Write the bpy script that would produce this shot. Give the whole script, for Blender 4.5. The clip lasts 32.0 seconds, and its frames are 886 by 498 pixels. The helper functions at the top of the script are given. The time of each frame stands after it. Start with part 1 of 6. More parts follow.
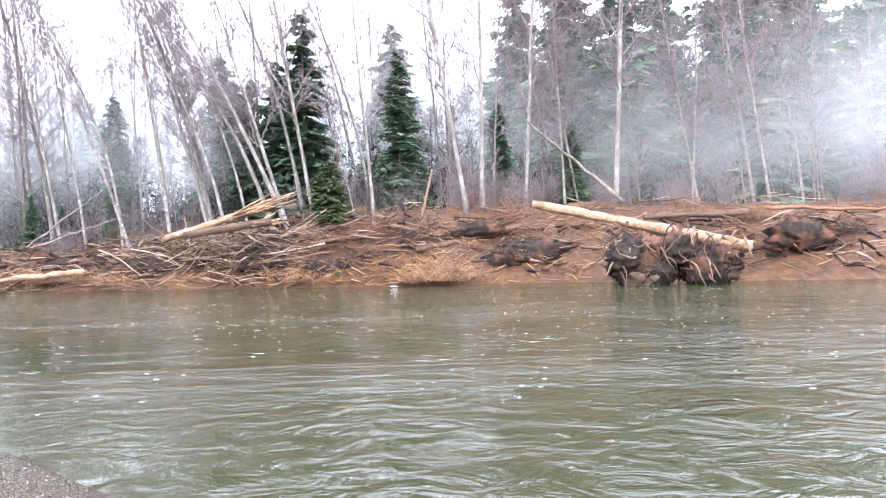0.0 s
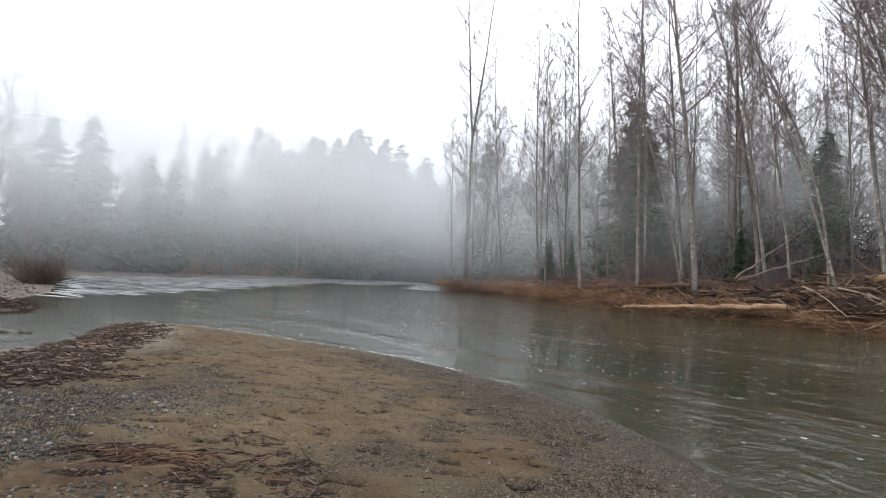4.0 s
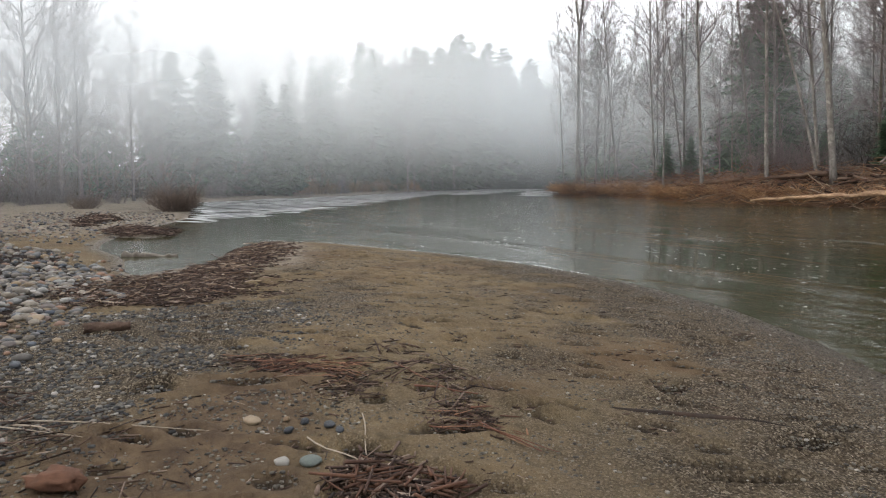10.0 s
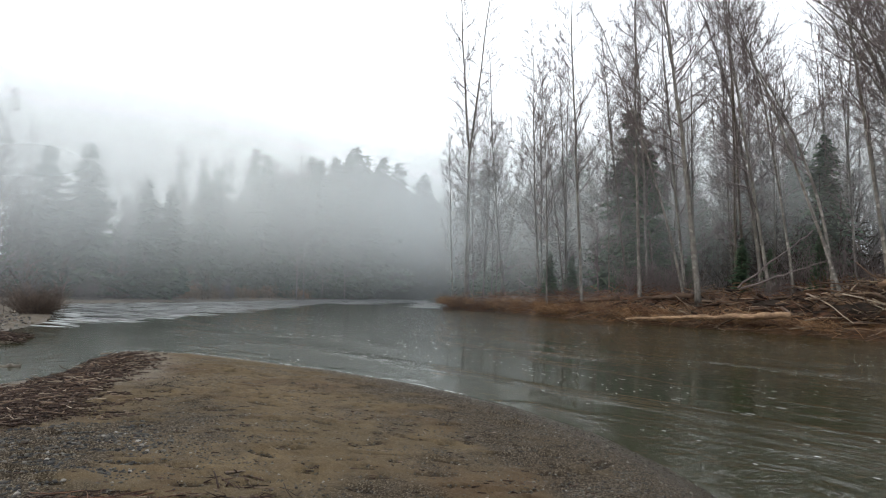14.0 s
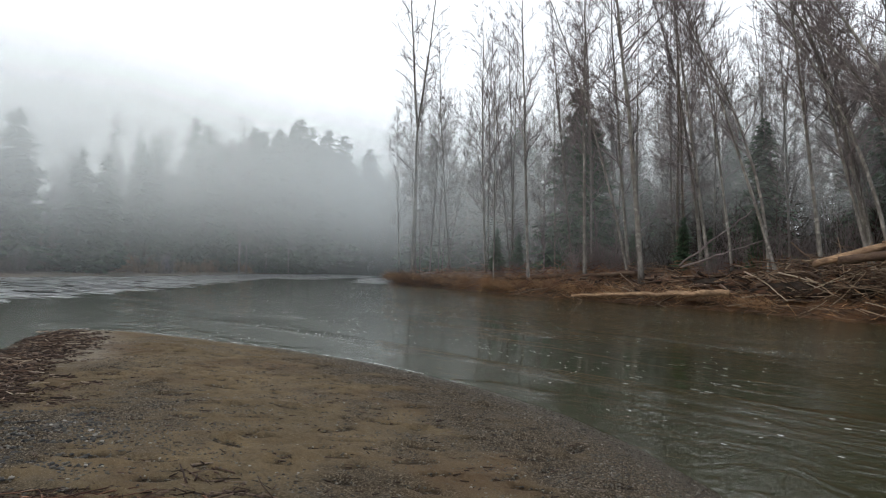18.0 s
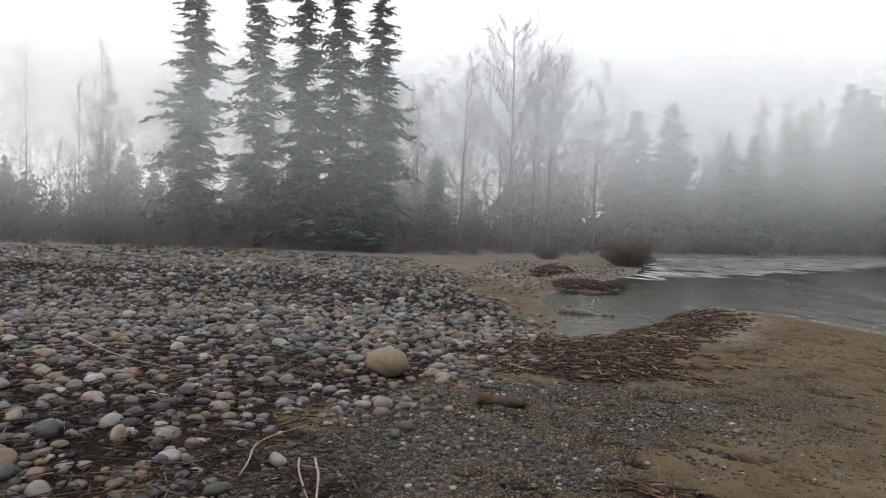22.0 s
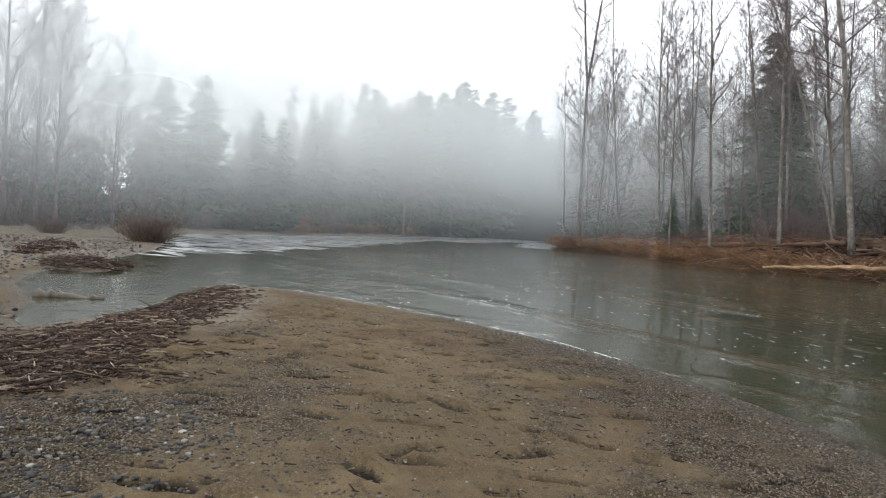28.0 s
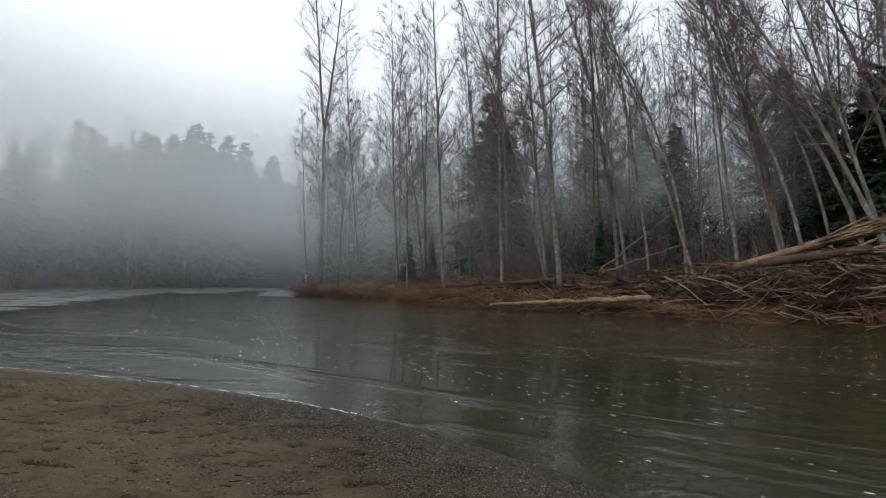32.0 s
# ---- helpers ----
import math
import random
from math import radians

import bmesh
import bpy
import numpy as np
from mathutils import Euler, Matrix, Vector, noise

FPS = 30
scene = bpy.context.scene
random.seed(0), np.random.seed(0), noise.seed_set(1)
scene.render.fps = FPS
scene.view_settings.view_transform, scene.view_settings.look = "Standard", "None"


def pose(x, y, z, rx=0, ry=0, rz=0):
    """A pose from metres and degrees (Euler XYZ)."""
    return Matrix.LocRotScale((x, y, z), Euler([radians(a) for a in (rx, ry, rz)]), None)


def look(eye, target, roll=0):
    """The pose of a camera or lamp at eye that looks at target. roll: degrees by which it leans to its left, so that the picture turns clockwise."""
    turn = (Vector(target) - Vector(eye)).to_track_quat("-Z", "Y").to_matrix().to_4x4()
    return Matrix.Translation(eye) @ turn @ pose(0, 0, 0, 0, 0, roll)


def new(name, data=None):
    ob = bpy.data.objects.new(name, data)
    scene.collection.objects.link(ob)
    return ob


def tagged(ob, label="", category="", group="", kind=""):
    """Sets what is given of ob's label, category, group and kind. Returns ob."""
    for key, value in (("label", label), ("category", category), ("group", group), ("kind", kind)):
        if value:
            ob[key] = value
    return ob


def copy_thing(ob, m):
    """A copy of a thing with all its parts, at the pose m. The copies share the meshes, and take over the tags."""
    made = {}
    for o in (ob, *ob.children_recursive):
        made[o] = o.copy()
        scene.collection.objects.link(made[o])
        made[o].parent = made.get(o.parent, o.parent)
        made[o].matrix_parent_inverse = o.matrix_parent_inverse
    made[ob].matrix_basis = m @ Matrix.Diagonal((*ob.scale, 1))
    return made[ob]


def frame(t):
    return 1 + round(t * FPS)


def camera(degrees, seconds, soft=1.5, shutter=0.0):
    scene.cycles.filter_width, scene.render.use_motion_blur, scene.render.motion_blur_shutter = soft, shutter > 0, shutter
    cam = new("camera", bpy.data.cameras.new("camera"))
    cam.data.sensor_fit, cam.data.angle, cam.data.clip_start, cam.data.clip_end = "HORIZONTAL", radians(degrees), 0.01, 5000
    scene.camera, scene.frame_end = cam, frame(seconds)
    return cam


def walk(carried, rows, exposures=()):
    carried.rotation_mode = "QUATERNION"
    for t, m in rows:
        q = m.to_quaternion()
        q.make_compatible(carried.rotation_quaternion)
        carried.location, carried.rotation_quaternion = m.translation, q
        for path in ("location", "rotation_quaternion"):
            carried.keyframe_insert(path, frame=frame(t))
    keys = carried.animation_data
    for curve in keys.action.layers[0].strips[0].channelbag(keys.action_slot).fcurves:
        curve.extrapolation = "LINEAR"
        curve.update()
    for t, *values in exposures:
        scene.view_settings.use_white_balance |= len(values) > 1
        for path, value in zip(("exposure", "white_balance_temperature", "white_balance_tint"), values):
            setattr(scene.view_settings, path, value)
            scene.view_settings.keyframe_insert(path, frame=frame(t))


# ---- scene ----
cam = camera(65.6, 32.0, soft=1.15)
PATH = [
    (0, (-1.203, -0.067, 1.579), (-1.092, 1.93, 1.59), -1.3),
    (0.5, (-1.411, 0.286, 1.562), (-1.909, 2.222, 1.622), 0.8),
    (1, (-1.593, 0.326, 1.513), (-2.544, 2.085, 1.508), 1.4),
    (1.5, (-1.738, 0.495, 1.44), (-3.007, 2.039, 1.361), 3.9),
    (2, (-1.734, 0.522, 1.449), (-3.241, 1.836, 1.393), 5.8),
    (2.5, (-1.719, 0.532, 1.424), (-3.42, 1.579, 1.333), 2.7),
    (3, (-1.706, 0.523, 1.441), (-3.48, 1.447, 1.427), 2.0),
    (3.5, (-1.742, 0.513, 1.45), (-3.312, 1.751, 1.51), 3.5),
    (5.5, (-1.059, 0.456, 1.541), (-2.589, 1.74, 1.639), 4.1),
    (6, (-1.075, 0.474, 1.57), (-2.539, 1.832, 1.669), 3.6),
    (6.5, (-1.285, 0.464, 1.523), (-2.723, 1.849, 1.641), 5.0),
    (7, (-1.711, 0.409, 1.482), (-3.346, 1.56, 1.539), 3.8),
    (7.5, (-1.756, 0.414, 1.471), (-3.563, 1.271, 1.489), 4.1),
    (8, (-1.769, 0.431, 1.472), (-3.598, 1.24, 1.453), 3.4),
    (8.5, (-1.738, 0.442, 1.472), (-3.517, 1.355, 1.428), 2.7),
    (9, (-1.746, 0.436, 1.449), (-3.434, 1.504, 1.353), 0.3),
    (9.5, (-1.766, 0.402, 1.438), (-3.422, 1.516, 1.305), 2.4),
    (10, (-1.84, 0.466, 1.424), (-3.561, 1.467, 1.225), 0.1),
    (10.5, (-1.933, 0.631, 1.446), (-3.687, 1.586, 1.342), -0.3),
    (11, (-1.981, 0.718, 1.452), (-3.738, 1.668, 1.349), 0.9),
    (11.5, (-2.091, 0.755, 1.471), (-3.827, 1.748, 1.459), -0.1),
    (12, (-1.83, 0.714, 1.518), (-3.366, 1.994, 1.528), 1.2),
    (12.5, (-1.689, 0.696, 1.528), (-3.227, 1.972, 1.601), 2.5),
    (13, (-1.654, 0.721, 1.582), (-3.224, 1.956, 1.682), 3.0),
    (13.5, (-1.7, 0.761, 1.586), (-3.228, 2.044, 1.721), 2.5),
    (14, (-1.771, 0.714, 1.524), (-3.323, 1.968, 1.649), 2.1),
    (14.5, (-1.898, 0.689, 1.509), (-3.626, 1.689, 1.623), 2.4),
    (16.5, (-2.175, 0.689, 1.548), (-3.703, 1.974, 1.667), 2.3),
    (17, (-2.16, 0.678, 1.546), (-3.63, 2.03, 1.656), 1.7),
    (17.5, (-2.126, 0.683, 1.548), (-3.565, 2.067, 1.664), 1.0),
    (18, (-2.138, 0.667, 1.554), (-3.584, 2.048, 1.614), 2.5),
    (18.5, (-2.062, 0.621, 1.542), (-3.391, 2.114, 1.464), 2.2),
    (19, (-2.175, 0.707, 1.562), (-3.699, 2.002, 1.562), 0.9),
    (19.5, (-2.319, 0.816, 1.531), (-3.953, 1.969, 1.539), 1.8),
    (20, (-2.65, 0.954, 1.474), (-4.395, 1.93, 1.467), 1.5),
    (20.5, (-2.815, 0.955, 1.465), (-4.635, 1.776, 1.592), 2.2),
    (21, (-2.957, 0.914, 1.442), (-4.956, 0.997, 1.463), 2.3),
    (21.5, (-2.985, 0.901, 1.447), (-4.925, 0.422, 1.361), 1.2),
    (22, (-2.974, 0.989, 1.472), (-4.96, 0.755, 1.411), 1.8),
    (22.5, (-3.006, 1.039, 1.455), (-4.943, 1.536, 1.466), 3.0),
    (23, (-2.999, 1.047, 1.463), (-4.798, 1.92, 1.497), 2.9),
    (23.5, (-2.944, 1.028, 1.481), (-4.665, 2.043, 1.57), 3.2),
    (24, (-2.981, 1.027, 1.467), (-4.683, 2.074, 1.558), 2.2),
    (24.5, (-2.94, 0.98, 1.474), (-4.638, 2.035, 1.54), 0.7),
    (26.5, (-3.407, 1.402, 1.425), (-5.095, 2.475, 1.459), 3.2),
    (27, (-3.533, 1.443, 1.41), (-5.128, 2.647, 1.339), 3.5),
    (27.5, (-3.73, 1.523, 1.385), (-5.401, 2.608, 1.211), 2.2),
    (28, (-3.91, 1.711, 1.413), (-5.632, 2.727, 1.348), 3.6),
    (28.5, (-3.979, 1.778, 1.413), (-5.74, 2.722, 1.335), 1.5),
    (29, (-4.112, 1.857, 1.421), (-5.912, 2.728, 1.447), 1.9),
    (29.5, (-4.223, 1.977, 1.445), (-6.048, 2.792, 1.522), 1.8),
    (30, (-4.367, 2.103, 1.422), (-6.284, 2.664, 1.532), 4.4),
    (30.5, (-4.402, 2.162, 1.437), (-6.313, 2.738, 1.557), 1.9),
    (31, (-4.38, 2.17, 1.416), (-6.162, 3.059, 1.595), 1),
    (31.5, (-4.381, 2.162, 1.448), (-5.941, 3.4, 1.635), 1.4),
    (32, (-4.118, 2.082, 1.479), (-5.362, 3.645, 1.579), 1.5),
]
EXPOSURES = [(0.0, 2.36, 5700, 17), (1.0, 1.88, 5850, 17), (2.0, 1.25, 6100, 18), (3.0, 0.70, 6250, 15), (5.5, 0.10, 6350, 9), (8.0, 0.00, 6450, 10), (9.0, 0.00, 6450, 9), (10.0, 0.35, 6550, 10), (11.0, 0.50, 6500, 10), (13.0, 0.10, 6400, 8),
             (14.0, -0.05, 6350, 7), (17.0, -0.33, 6350, 6), (18.0, -0.23, 6350, 7), (19.0, 0.28, 6400, 10), (20.0, 0.20, 6450, 9), (21.0, 0.02, 6400, 10), (22.0, -0.08, 6500, 11), (23.0, -0.27, 6250, 6), (24.5, -0.32, 6200, 5), (27.0, 0.07, 6450, 9), (28.0, 0.30, 6400, 8), (30.0, 0.12, 6350, 7), (31.0, -0.53, 6250, 6), (32.0, -0.63, 6200, 8)]
SKY = 1.15
WAVES = 0.3
FOG_COLOR = (0.915, 0.965, 0.975, 1)
# radius and thickness of each bank of fog
FOG = [(40.5, 0.15), (46, 0.2), (52, 0.22), (58, 0.22), (65, 0.23), (73, 0.23), (82, 0.23), (92, 0.23), (102, 0.23)]
# x, y, kind, scale, turn, lean in degrees and the compass angle it leans to
TREES = [
    
     (-11.9, 39.0, "slim", 0.90, 92, 14, 180),
    (-7.2, 37.0, "bent", 1.00, 2, 19, 180), (-7.3, 37.6, "slim", 1.05, 33, 16, 180), (-6.2, 39.0, "slim", 1.15, 64, 9, 180),
    (-6.9, 40.0, "bent", 1.00, 5, 6, 180), (-2.8, 37.5, "slim", 0.85, 95, 5, 180), (-3.9, 38.0, "sap", 1.10, 10, 10, 180),
    (2.2, 37.0, "slim", 1.25, 36, 9, 180), (3.1, 37.5, "slim", 1.25, 67, 0, 0), (5.5, 37.5, "slim", 1.00, 98, 3, 0),
    (10.4, 37.0, "slim", 1.30, 40, 3, 0), (15.3, 38.5, "slim", 0.80, 129, 3, 0), (3.9, 39.0, "sap", 1.50, 42, 3, 0),
    (-49.2, 44.0, "slim", 0.66, 132, 3, 0),
    (-48.6, 43.5, "sap", 1.45, 43, 3, 0), (-49.4, 43.0, "sap", 1.30, 11, 1, 0), (-50.6, 43.6, "sap", 1.40, 5, 3, 180), (-47.6, 43.6, "sap", 1.20, 8, 4, 0), (-48.0, 44.5, "sap", 1.15, 74, 5, 0), (-51.3, 44.0, "sap", 1.20, 15, 2, 180),
    (-43.7, 46.0, "slim", 0.95, 100, 2, 180), (-33.5, 41.0, "sap", 1.00, 46, 1, 180), (-49.0, 46.0, "sap", 1.20, 17, 15, 0),
    
    (-20.5, 40.0, "slim", 1.00, 103, 10, 180),
    (-26.5, 41.0, "slim", 1.05, 136, 7, 180), (-22.0, 42.0, "bent", 1.00, 6, 4, 180), (-12.5, 41.0, "bent", 1.05, 7, 6, 180),
    (-7.2, 42.0, "fir", 1.42, 3, 0, 0), (-1.4, 42.0, "fir", 1.12, 50, 0, 0), (-5.4, 38.5, "green", 1.00, 0, 0, 0), (4.6, 41.5, "fir", 0.75, 80, 0, 0), (9.0, 41.0, "fir", 0.62, 10, 0, 0),
    (-36.6, 49.0, "fir", 1.75, 25, 0, 0), (-33.4, 46.5, "fir", 1.35, 75, 0, 0), (-20.0, 46.0, "fir", 1.10, 110, 0, 0), (-11.0, 45.0, "fir", 1.10, 140, 0, 0), (-9.0, 43.6, "fir", 1.20, 30, 0, 0), (-12.5, 47.0, "fir", 1.15, 20, 0, 0),
    (-39.6, -17.5, "tall", 0.76, 0, 0, 0), (-40.4, -14.0, "tall", 0.74, 41, 0, 0), (-40.4, -11.5, "tall", 0.76, 82, 0, 0), (-41.1, -9.6, "tall", 0.76, 123, 0, 0),
    (-40.0, -7.1, "tall", 0.70, 154, 0, 0), (-31.1, -27.1, "far", 0.40, 55, 0, 0), (-30.4, -29.0, "far", 0.38, 76, 0, 0),
    (-48.6, 0.0, "cotton", 0.74, 2, 0, 0), (-48.6, -6.3, "cotton", 0.53, 33, 0, 0), (-49.2, -3.3, "cotton", 0.61, 64, 0, 0), (-48.6, 2.5, "cotton", 0.61, 95, 0, 0),
    (-50.5, 5.6, "cotton", 0.45, 20, 0, 0), (-51.0, -11.0, "cotton", 0.6, 8, 0, 0), (-50.0, -13.5, "cotton", 0.5, 9, 0, 0), (-46.0, -22.0, "cotton", 0.5, 6, 0, 0), (-45.0, -26.0, "cotton", 0.45, 3, 0, 0), (-57.0, 6.3, "slim", 0.59, 126, 0, 0), (-47.2, -8.3, "cotton", 0.53, 127, 0, 0), (-49.2, 1.5, "cotton", 0.64, 48, 0, 0),
    (-88.0, 50.0, "far", 1.00, 11, 0, 0), (-91.5, 54.5, "far", 1.10, 72, 0, 0), (-95.0, 59.5, "far", 1.15, 43, 0, 0), (-99.0, 65.5, "far", 1.20, 104, 0, 0), (-79.0, 71.0, "far", 1.05, 15, 0, 0),
    (-95.0, 41.0, "far", 1.05, 0, 0, 0), (-100.0, 54.0, "far", 1.10, 31, 0, 0), (-100.0, 60.5, "far", 1.25, 62, 0, 0), (-105.0, 73.0, "far", 1.25, 93, 0, 0), (-97.0, 45.0, "far", 1.00, 124, 0, 0),
    (-61.5, 12.7, "far", 0.61, 65, 0, 0), (-61.5, 17.3, "far", 0.50, 6, 0, 0), (-61.5, 19.2, "far", 0.49, 37, 0, 0), (-63.0, 10.1, "far", 0.59, 68, 0, 0),
]
walk(cam, [(t, look(eye, target, roll)) for t, eye, target, roll in PATH], EXPOSURES)

# ---- light: a fog-bound overcast day ----
world = bpy.data.worlds.new("overcast")
scene.world = world
world.use_nodes = True
wn, wl = world.node_tree.nodes, world.node_tree.links
wn.clear()
w_out = wn.new("ShaderNodeOutputWorld")
w_bg = wn.new("ShaderNodeBackground")
w_sky = wn.new("ShaderNodeTexSky")
w_sky.sky_type = "NISHITA"
w_sky.sun_disc = False
w_sky.sun_elevation = radians(24)
w_sky.sun_rotation = radians(200)
w_sky.dust_density = 6.0
w_bg.inputs["Strength"].default_value = 0.05
wl.new(w_sky.outputs[0], w_bg.inputs["Color"])
w_fog = wn.new("ShaderNodeBackground")
w_co = wn.new("ShaderNodeTexCoord")
w_sep = wn.new("ShaderNodeSeparateXYZ")
w_ramp = wn.new("ShaderNodeValToRGB")
wl.new(w_co.outputs["Generated"], w_sep.inputs[0])
wl.new(w_sep.outputs["Z"], w_ramp.inputs[0])
w_ramp.color_ramp.elements[0].position = 0.0
w_ramp.color_ramp.elements[0].color = (1.18, 1.19, 1.23, 1)
w_ramp.color_ramp.elements[1].position = 1.0
w_ramp.color_ramp.elements[1].color = (1.25, 1.25, 1.29, 1)
w_mid = w_ramp.color_ramp.elements.new(0.28)
w_mid.color = (1.42, 1.43, 1.48, 1)
wl.new(w_ramp.outputs[0], w_fog.inputs["Color"])
w_fog.inputs["Strength"].default_value = SKY
w_add = wn.new("ShaderNodeAddShader")
wl.new(w_bg.outputs[0], w_add.inputs[0])
wl.new(w_fog.outputs[0], w_add.inputs[1])
wl.new(w_add.outputs[0], w_out.inputs[0])

sun_data = bpy.data.lights.new("sun", "SUN")
sun_data.energy = 0.35
sun_data.angle = radians(40)
sun_data.color = (1.0, 0.97, 0.93)
sun = new("sun", sun_data)
sun.matrix_world = look((0, 0, 60), (-25, 20, 0))


# ---- materials ----
class Mat:
    """A node material under construction."""

    def __init__(self, name, rough=0.9, spec=0.3):
        self.m = bpy.data.materials.new(name)
        self.m.use_nodes = True
        self.n, self.l = self.m.node_tree.nodes, self.m.node_tree.links
        self.b = self.n["Principled BSDF"]
        self.b.inputs["Roughness"].default_value = rough
        self.b.inputs["Specular IOR Level"].default_value = spec
        self.co = self.n.new("ShaderNodeTexCoord")

    def noise(self, scale, detail=6, rough=0.6, stretch=None, turn=0.0, where="Object", distort=0.0):
        t = self.n.new("ShaderNodeTexNoise")
        t.inputs["Scale"].default_value = scale
        t.inputs["Detail"].default_value = detail
        t.inputs["Roughness"].default_value = rough
        t.inputs["Distortion"].default_value = distort
        mp = self.n.new("ShaderNodeMapping")
        if stretch:
            mp.inputs["Scale"].default_value = stretch
        mp.inputs["Rotation"].default_value = (0, 0, turn)
        self.l.new(self.co.outputs[where], mp.inputs[0])
        self.l.new(mp.outputs[0], t.inputs["Vector"])
        return t.outputs["Fac"]

    def voronoi(self, scale, out="Color", stretch=None):
        t = self.n.new("ShaderNodeTexVoronoi")
        t.inputs["Scale"].default_value = scale
        mp = self.n.new("ShaderNodeMapping")
        if stretch:
            mp.inputs["Scale"].default_value = stretch
        self.l.new(self.co.outputs["Object"], mp.inputs[0])
        self.l.new(mp.outputs[0], t.inputs["Vector"])
        return t.outputs[out]

    def ramp(self, fac, *stops):
        r = self.n.new("ShaderNodeValToRGB")
        e = r.color_ramp.elements
        while len(e) < len(stops):
            e.new(0.5)
        for el, (p, c) in zip(e, stops):
            el.position = p
            el.color = (*c, 1) if len(c) == 3 else c
        self.l.new(fac, r.inputs[0])
        return r.outputs[0]

    def mix(self, fac, a, b, kind="MIX"):
        x = self.n.new("ShaderNodeMix")
        x.data_type = "RGBA"
        x.blend_type = kind
        for sock, v in ((x.inputs["Factor"], fac), (x.inputs[6], a), (x.inputs[7], b)):
            if isinstance(v, (int, float)):
                sock.default_value = v
            elif isinstance(v, tuple):
                sock.default_value = (*v, 1)
            else:
                self.l.new(v, sock)
        return x.outputs[2]

    def math(self, op, a, b=0.5):
        x = self.n.new("ShaderNodeMath")
        x.operation = op
        for sock, v in zip(x.inputs, (a, b)):
            if isinstance(v, (int, float)):
                sock.default_value = v
            else:
                self.l.new(v, sock)
        return x.outputs[0]

    def attr(self, name, out="Color"):
        a = self.n.new("ShaderNodeAttribute")
        a.attribute_name = name
        return a.outputs[out]

    def rnd(self):
        return self.n.new("ShaderNodeObjectInfo").outputs["Random"]

    def island(self):
        return self.n.new("ShaderNodeNewGeometry").outputs["Random Per Island"]

    def color(self, c):
        if isinstance(c, tuple):
            self.b.inputs["Base Color"].default_value = (*c, 1)
        else:
            self.l.new(c, self.b.inputs["Base Color"])
        return self

    def bump(self, h, strength=0.5, dist=0.02):
        x = self.n.new("ShaderNodeBump")
        x.inputs["Strength"].default_value = strength
        x.inputs["Distance"].default_value = dist
        self.l.new(h, x.inputs["Height"])
        self.l.new(x.outputs[0], self.b.inputs["Normal"])
        return self

    def rough(self, v):
        self.l.new(v, self.b.inputs["Roughness"])
        return self


def bark(name, dark, light, streak=0.35):
    m = Mat(name, 0.9, 0.2)
    big = m.noise(0.6, 3)
    fine = m.noise(9, 5, 0.7, (1, 1, streak))
    c = m.mix(m.ramp(fine, (0.3, (0, 0, 0)), (0.7, (1, 1, 1))), dark, light)
    patch = m.noise(1.5, 5, 0.65, (1.0, 1.0, 0.7))
    c = m.mix(m.ramp(patch, (0.46, (0, 0, 0)), (0.56, (0.75, 0.75, 0.75))), c, dark)
    c = m.mix(m.ramp(m.noise(2.6, 4, 0.6), (0.58, (0, 0, 0)), (0.66, (0.6, 0.6, 0.6))), c, tuple(min(1.0, 1.35 * v) for v in light))
    moss = m.ramp(big, (0.5, (0, 0, 0)), (0.75, (0.55, 0.55, 0.55)))
    c = m.mix(moss, c, tuple(0.5 * a + 0.5 * b for a, b in zip(dark, (0.07, 0.075, 0.035))))
    c = m.mix(m.math("MULTIPLY", m.rnd(), 0.35), c, dark)
    m.color(c).bump(fine, 0.6, 0.02)
    return m.m


M_ALDER = bark("pale_alder_bark", (0.092, 0.083, 0.075), (0.30, 0.282, 0.258))
M_DARKBARK = bark("dark_bark", (0.07, 0.06, 0.05), (0.21, 0.185, 0.155))
M_TWIG = bark("brown_twig_bark", (0.105, 0.086, 0.086), (0.235, 0.198, 0.198))


def shades(name, stops, rough=0.85, per="island", scale=14.0, spec=0.3, bumps=0.5, grain=None):
    """Pieces whose colour changes from one to the next."""
    m = Mat(name, rough, spec)
    fac = m.island() if per == "island" else m.rnd()
    n = m.noise(scale, 5, 0.65, grain)
    c = m.ramp(fac, *stops)
    c = m.mix(m.ramp(n, (0.3, (0.6, 0.6, 0.6)), (0.68, (1.0, 1.0, 1.0))), (0.0, 0.0, 0.0), c)
    m.color(c).bump(n, bumps, 0.01)
    return m.m


STONES = ((0.0, (0.022, 0.023, 0.026)), (0.1, (0.100, 0.088, 0.072)), (0.2, (0.190, 0.165, 0.130)), (0.3, (0.040, 0.050, 0.066)), (0.4, (0.215, 0.19, 0.158)), (0.48, (0.060, 0.058, 0.052)),
          (0.56, (0.018, 0.019, 0.022)), (0.64, (0.2, 0.148, 0.09)), (0.72, (0.055, 0.066, 0.083)), (0.8, (0.30, 0.285, 0.255)), (0.88, (0.085, 0.095, 0.10)), (0.94, (0.19, 0.11, 0.07)), (1.0, (0.13, 0.125, 0.115)))
M_STONE = shades("river_stone", STONES, 0.62, "object", 22, 0.28)
M_STONES = shades("river_stones", STONES, 0.7, "island", 22, 0.25)
M_ROTTEN = shades("rotten_red_brown_wood", ((0.0, (0.040, 0.019, 0.012)), (1.0, (0.095, 0.042, 0.022))), 0.8, "island", 20, 0.3, 0.9)
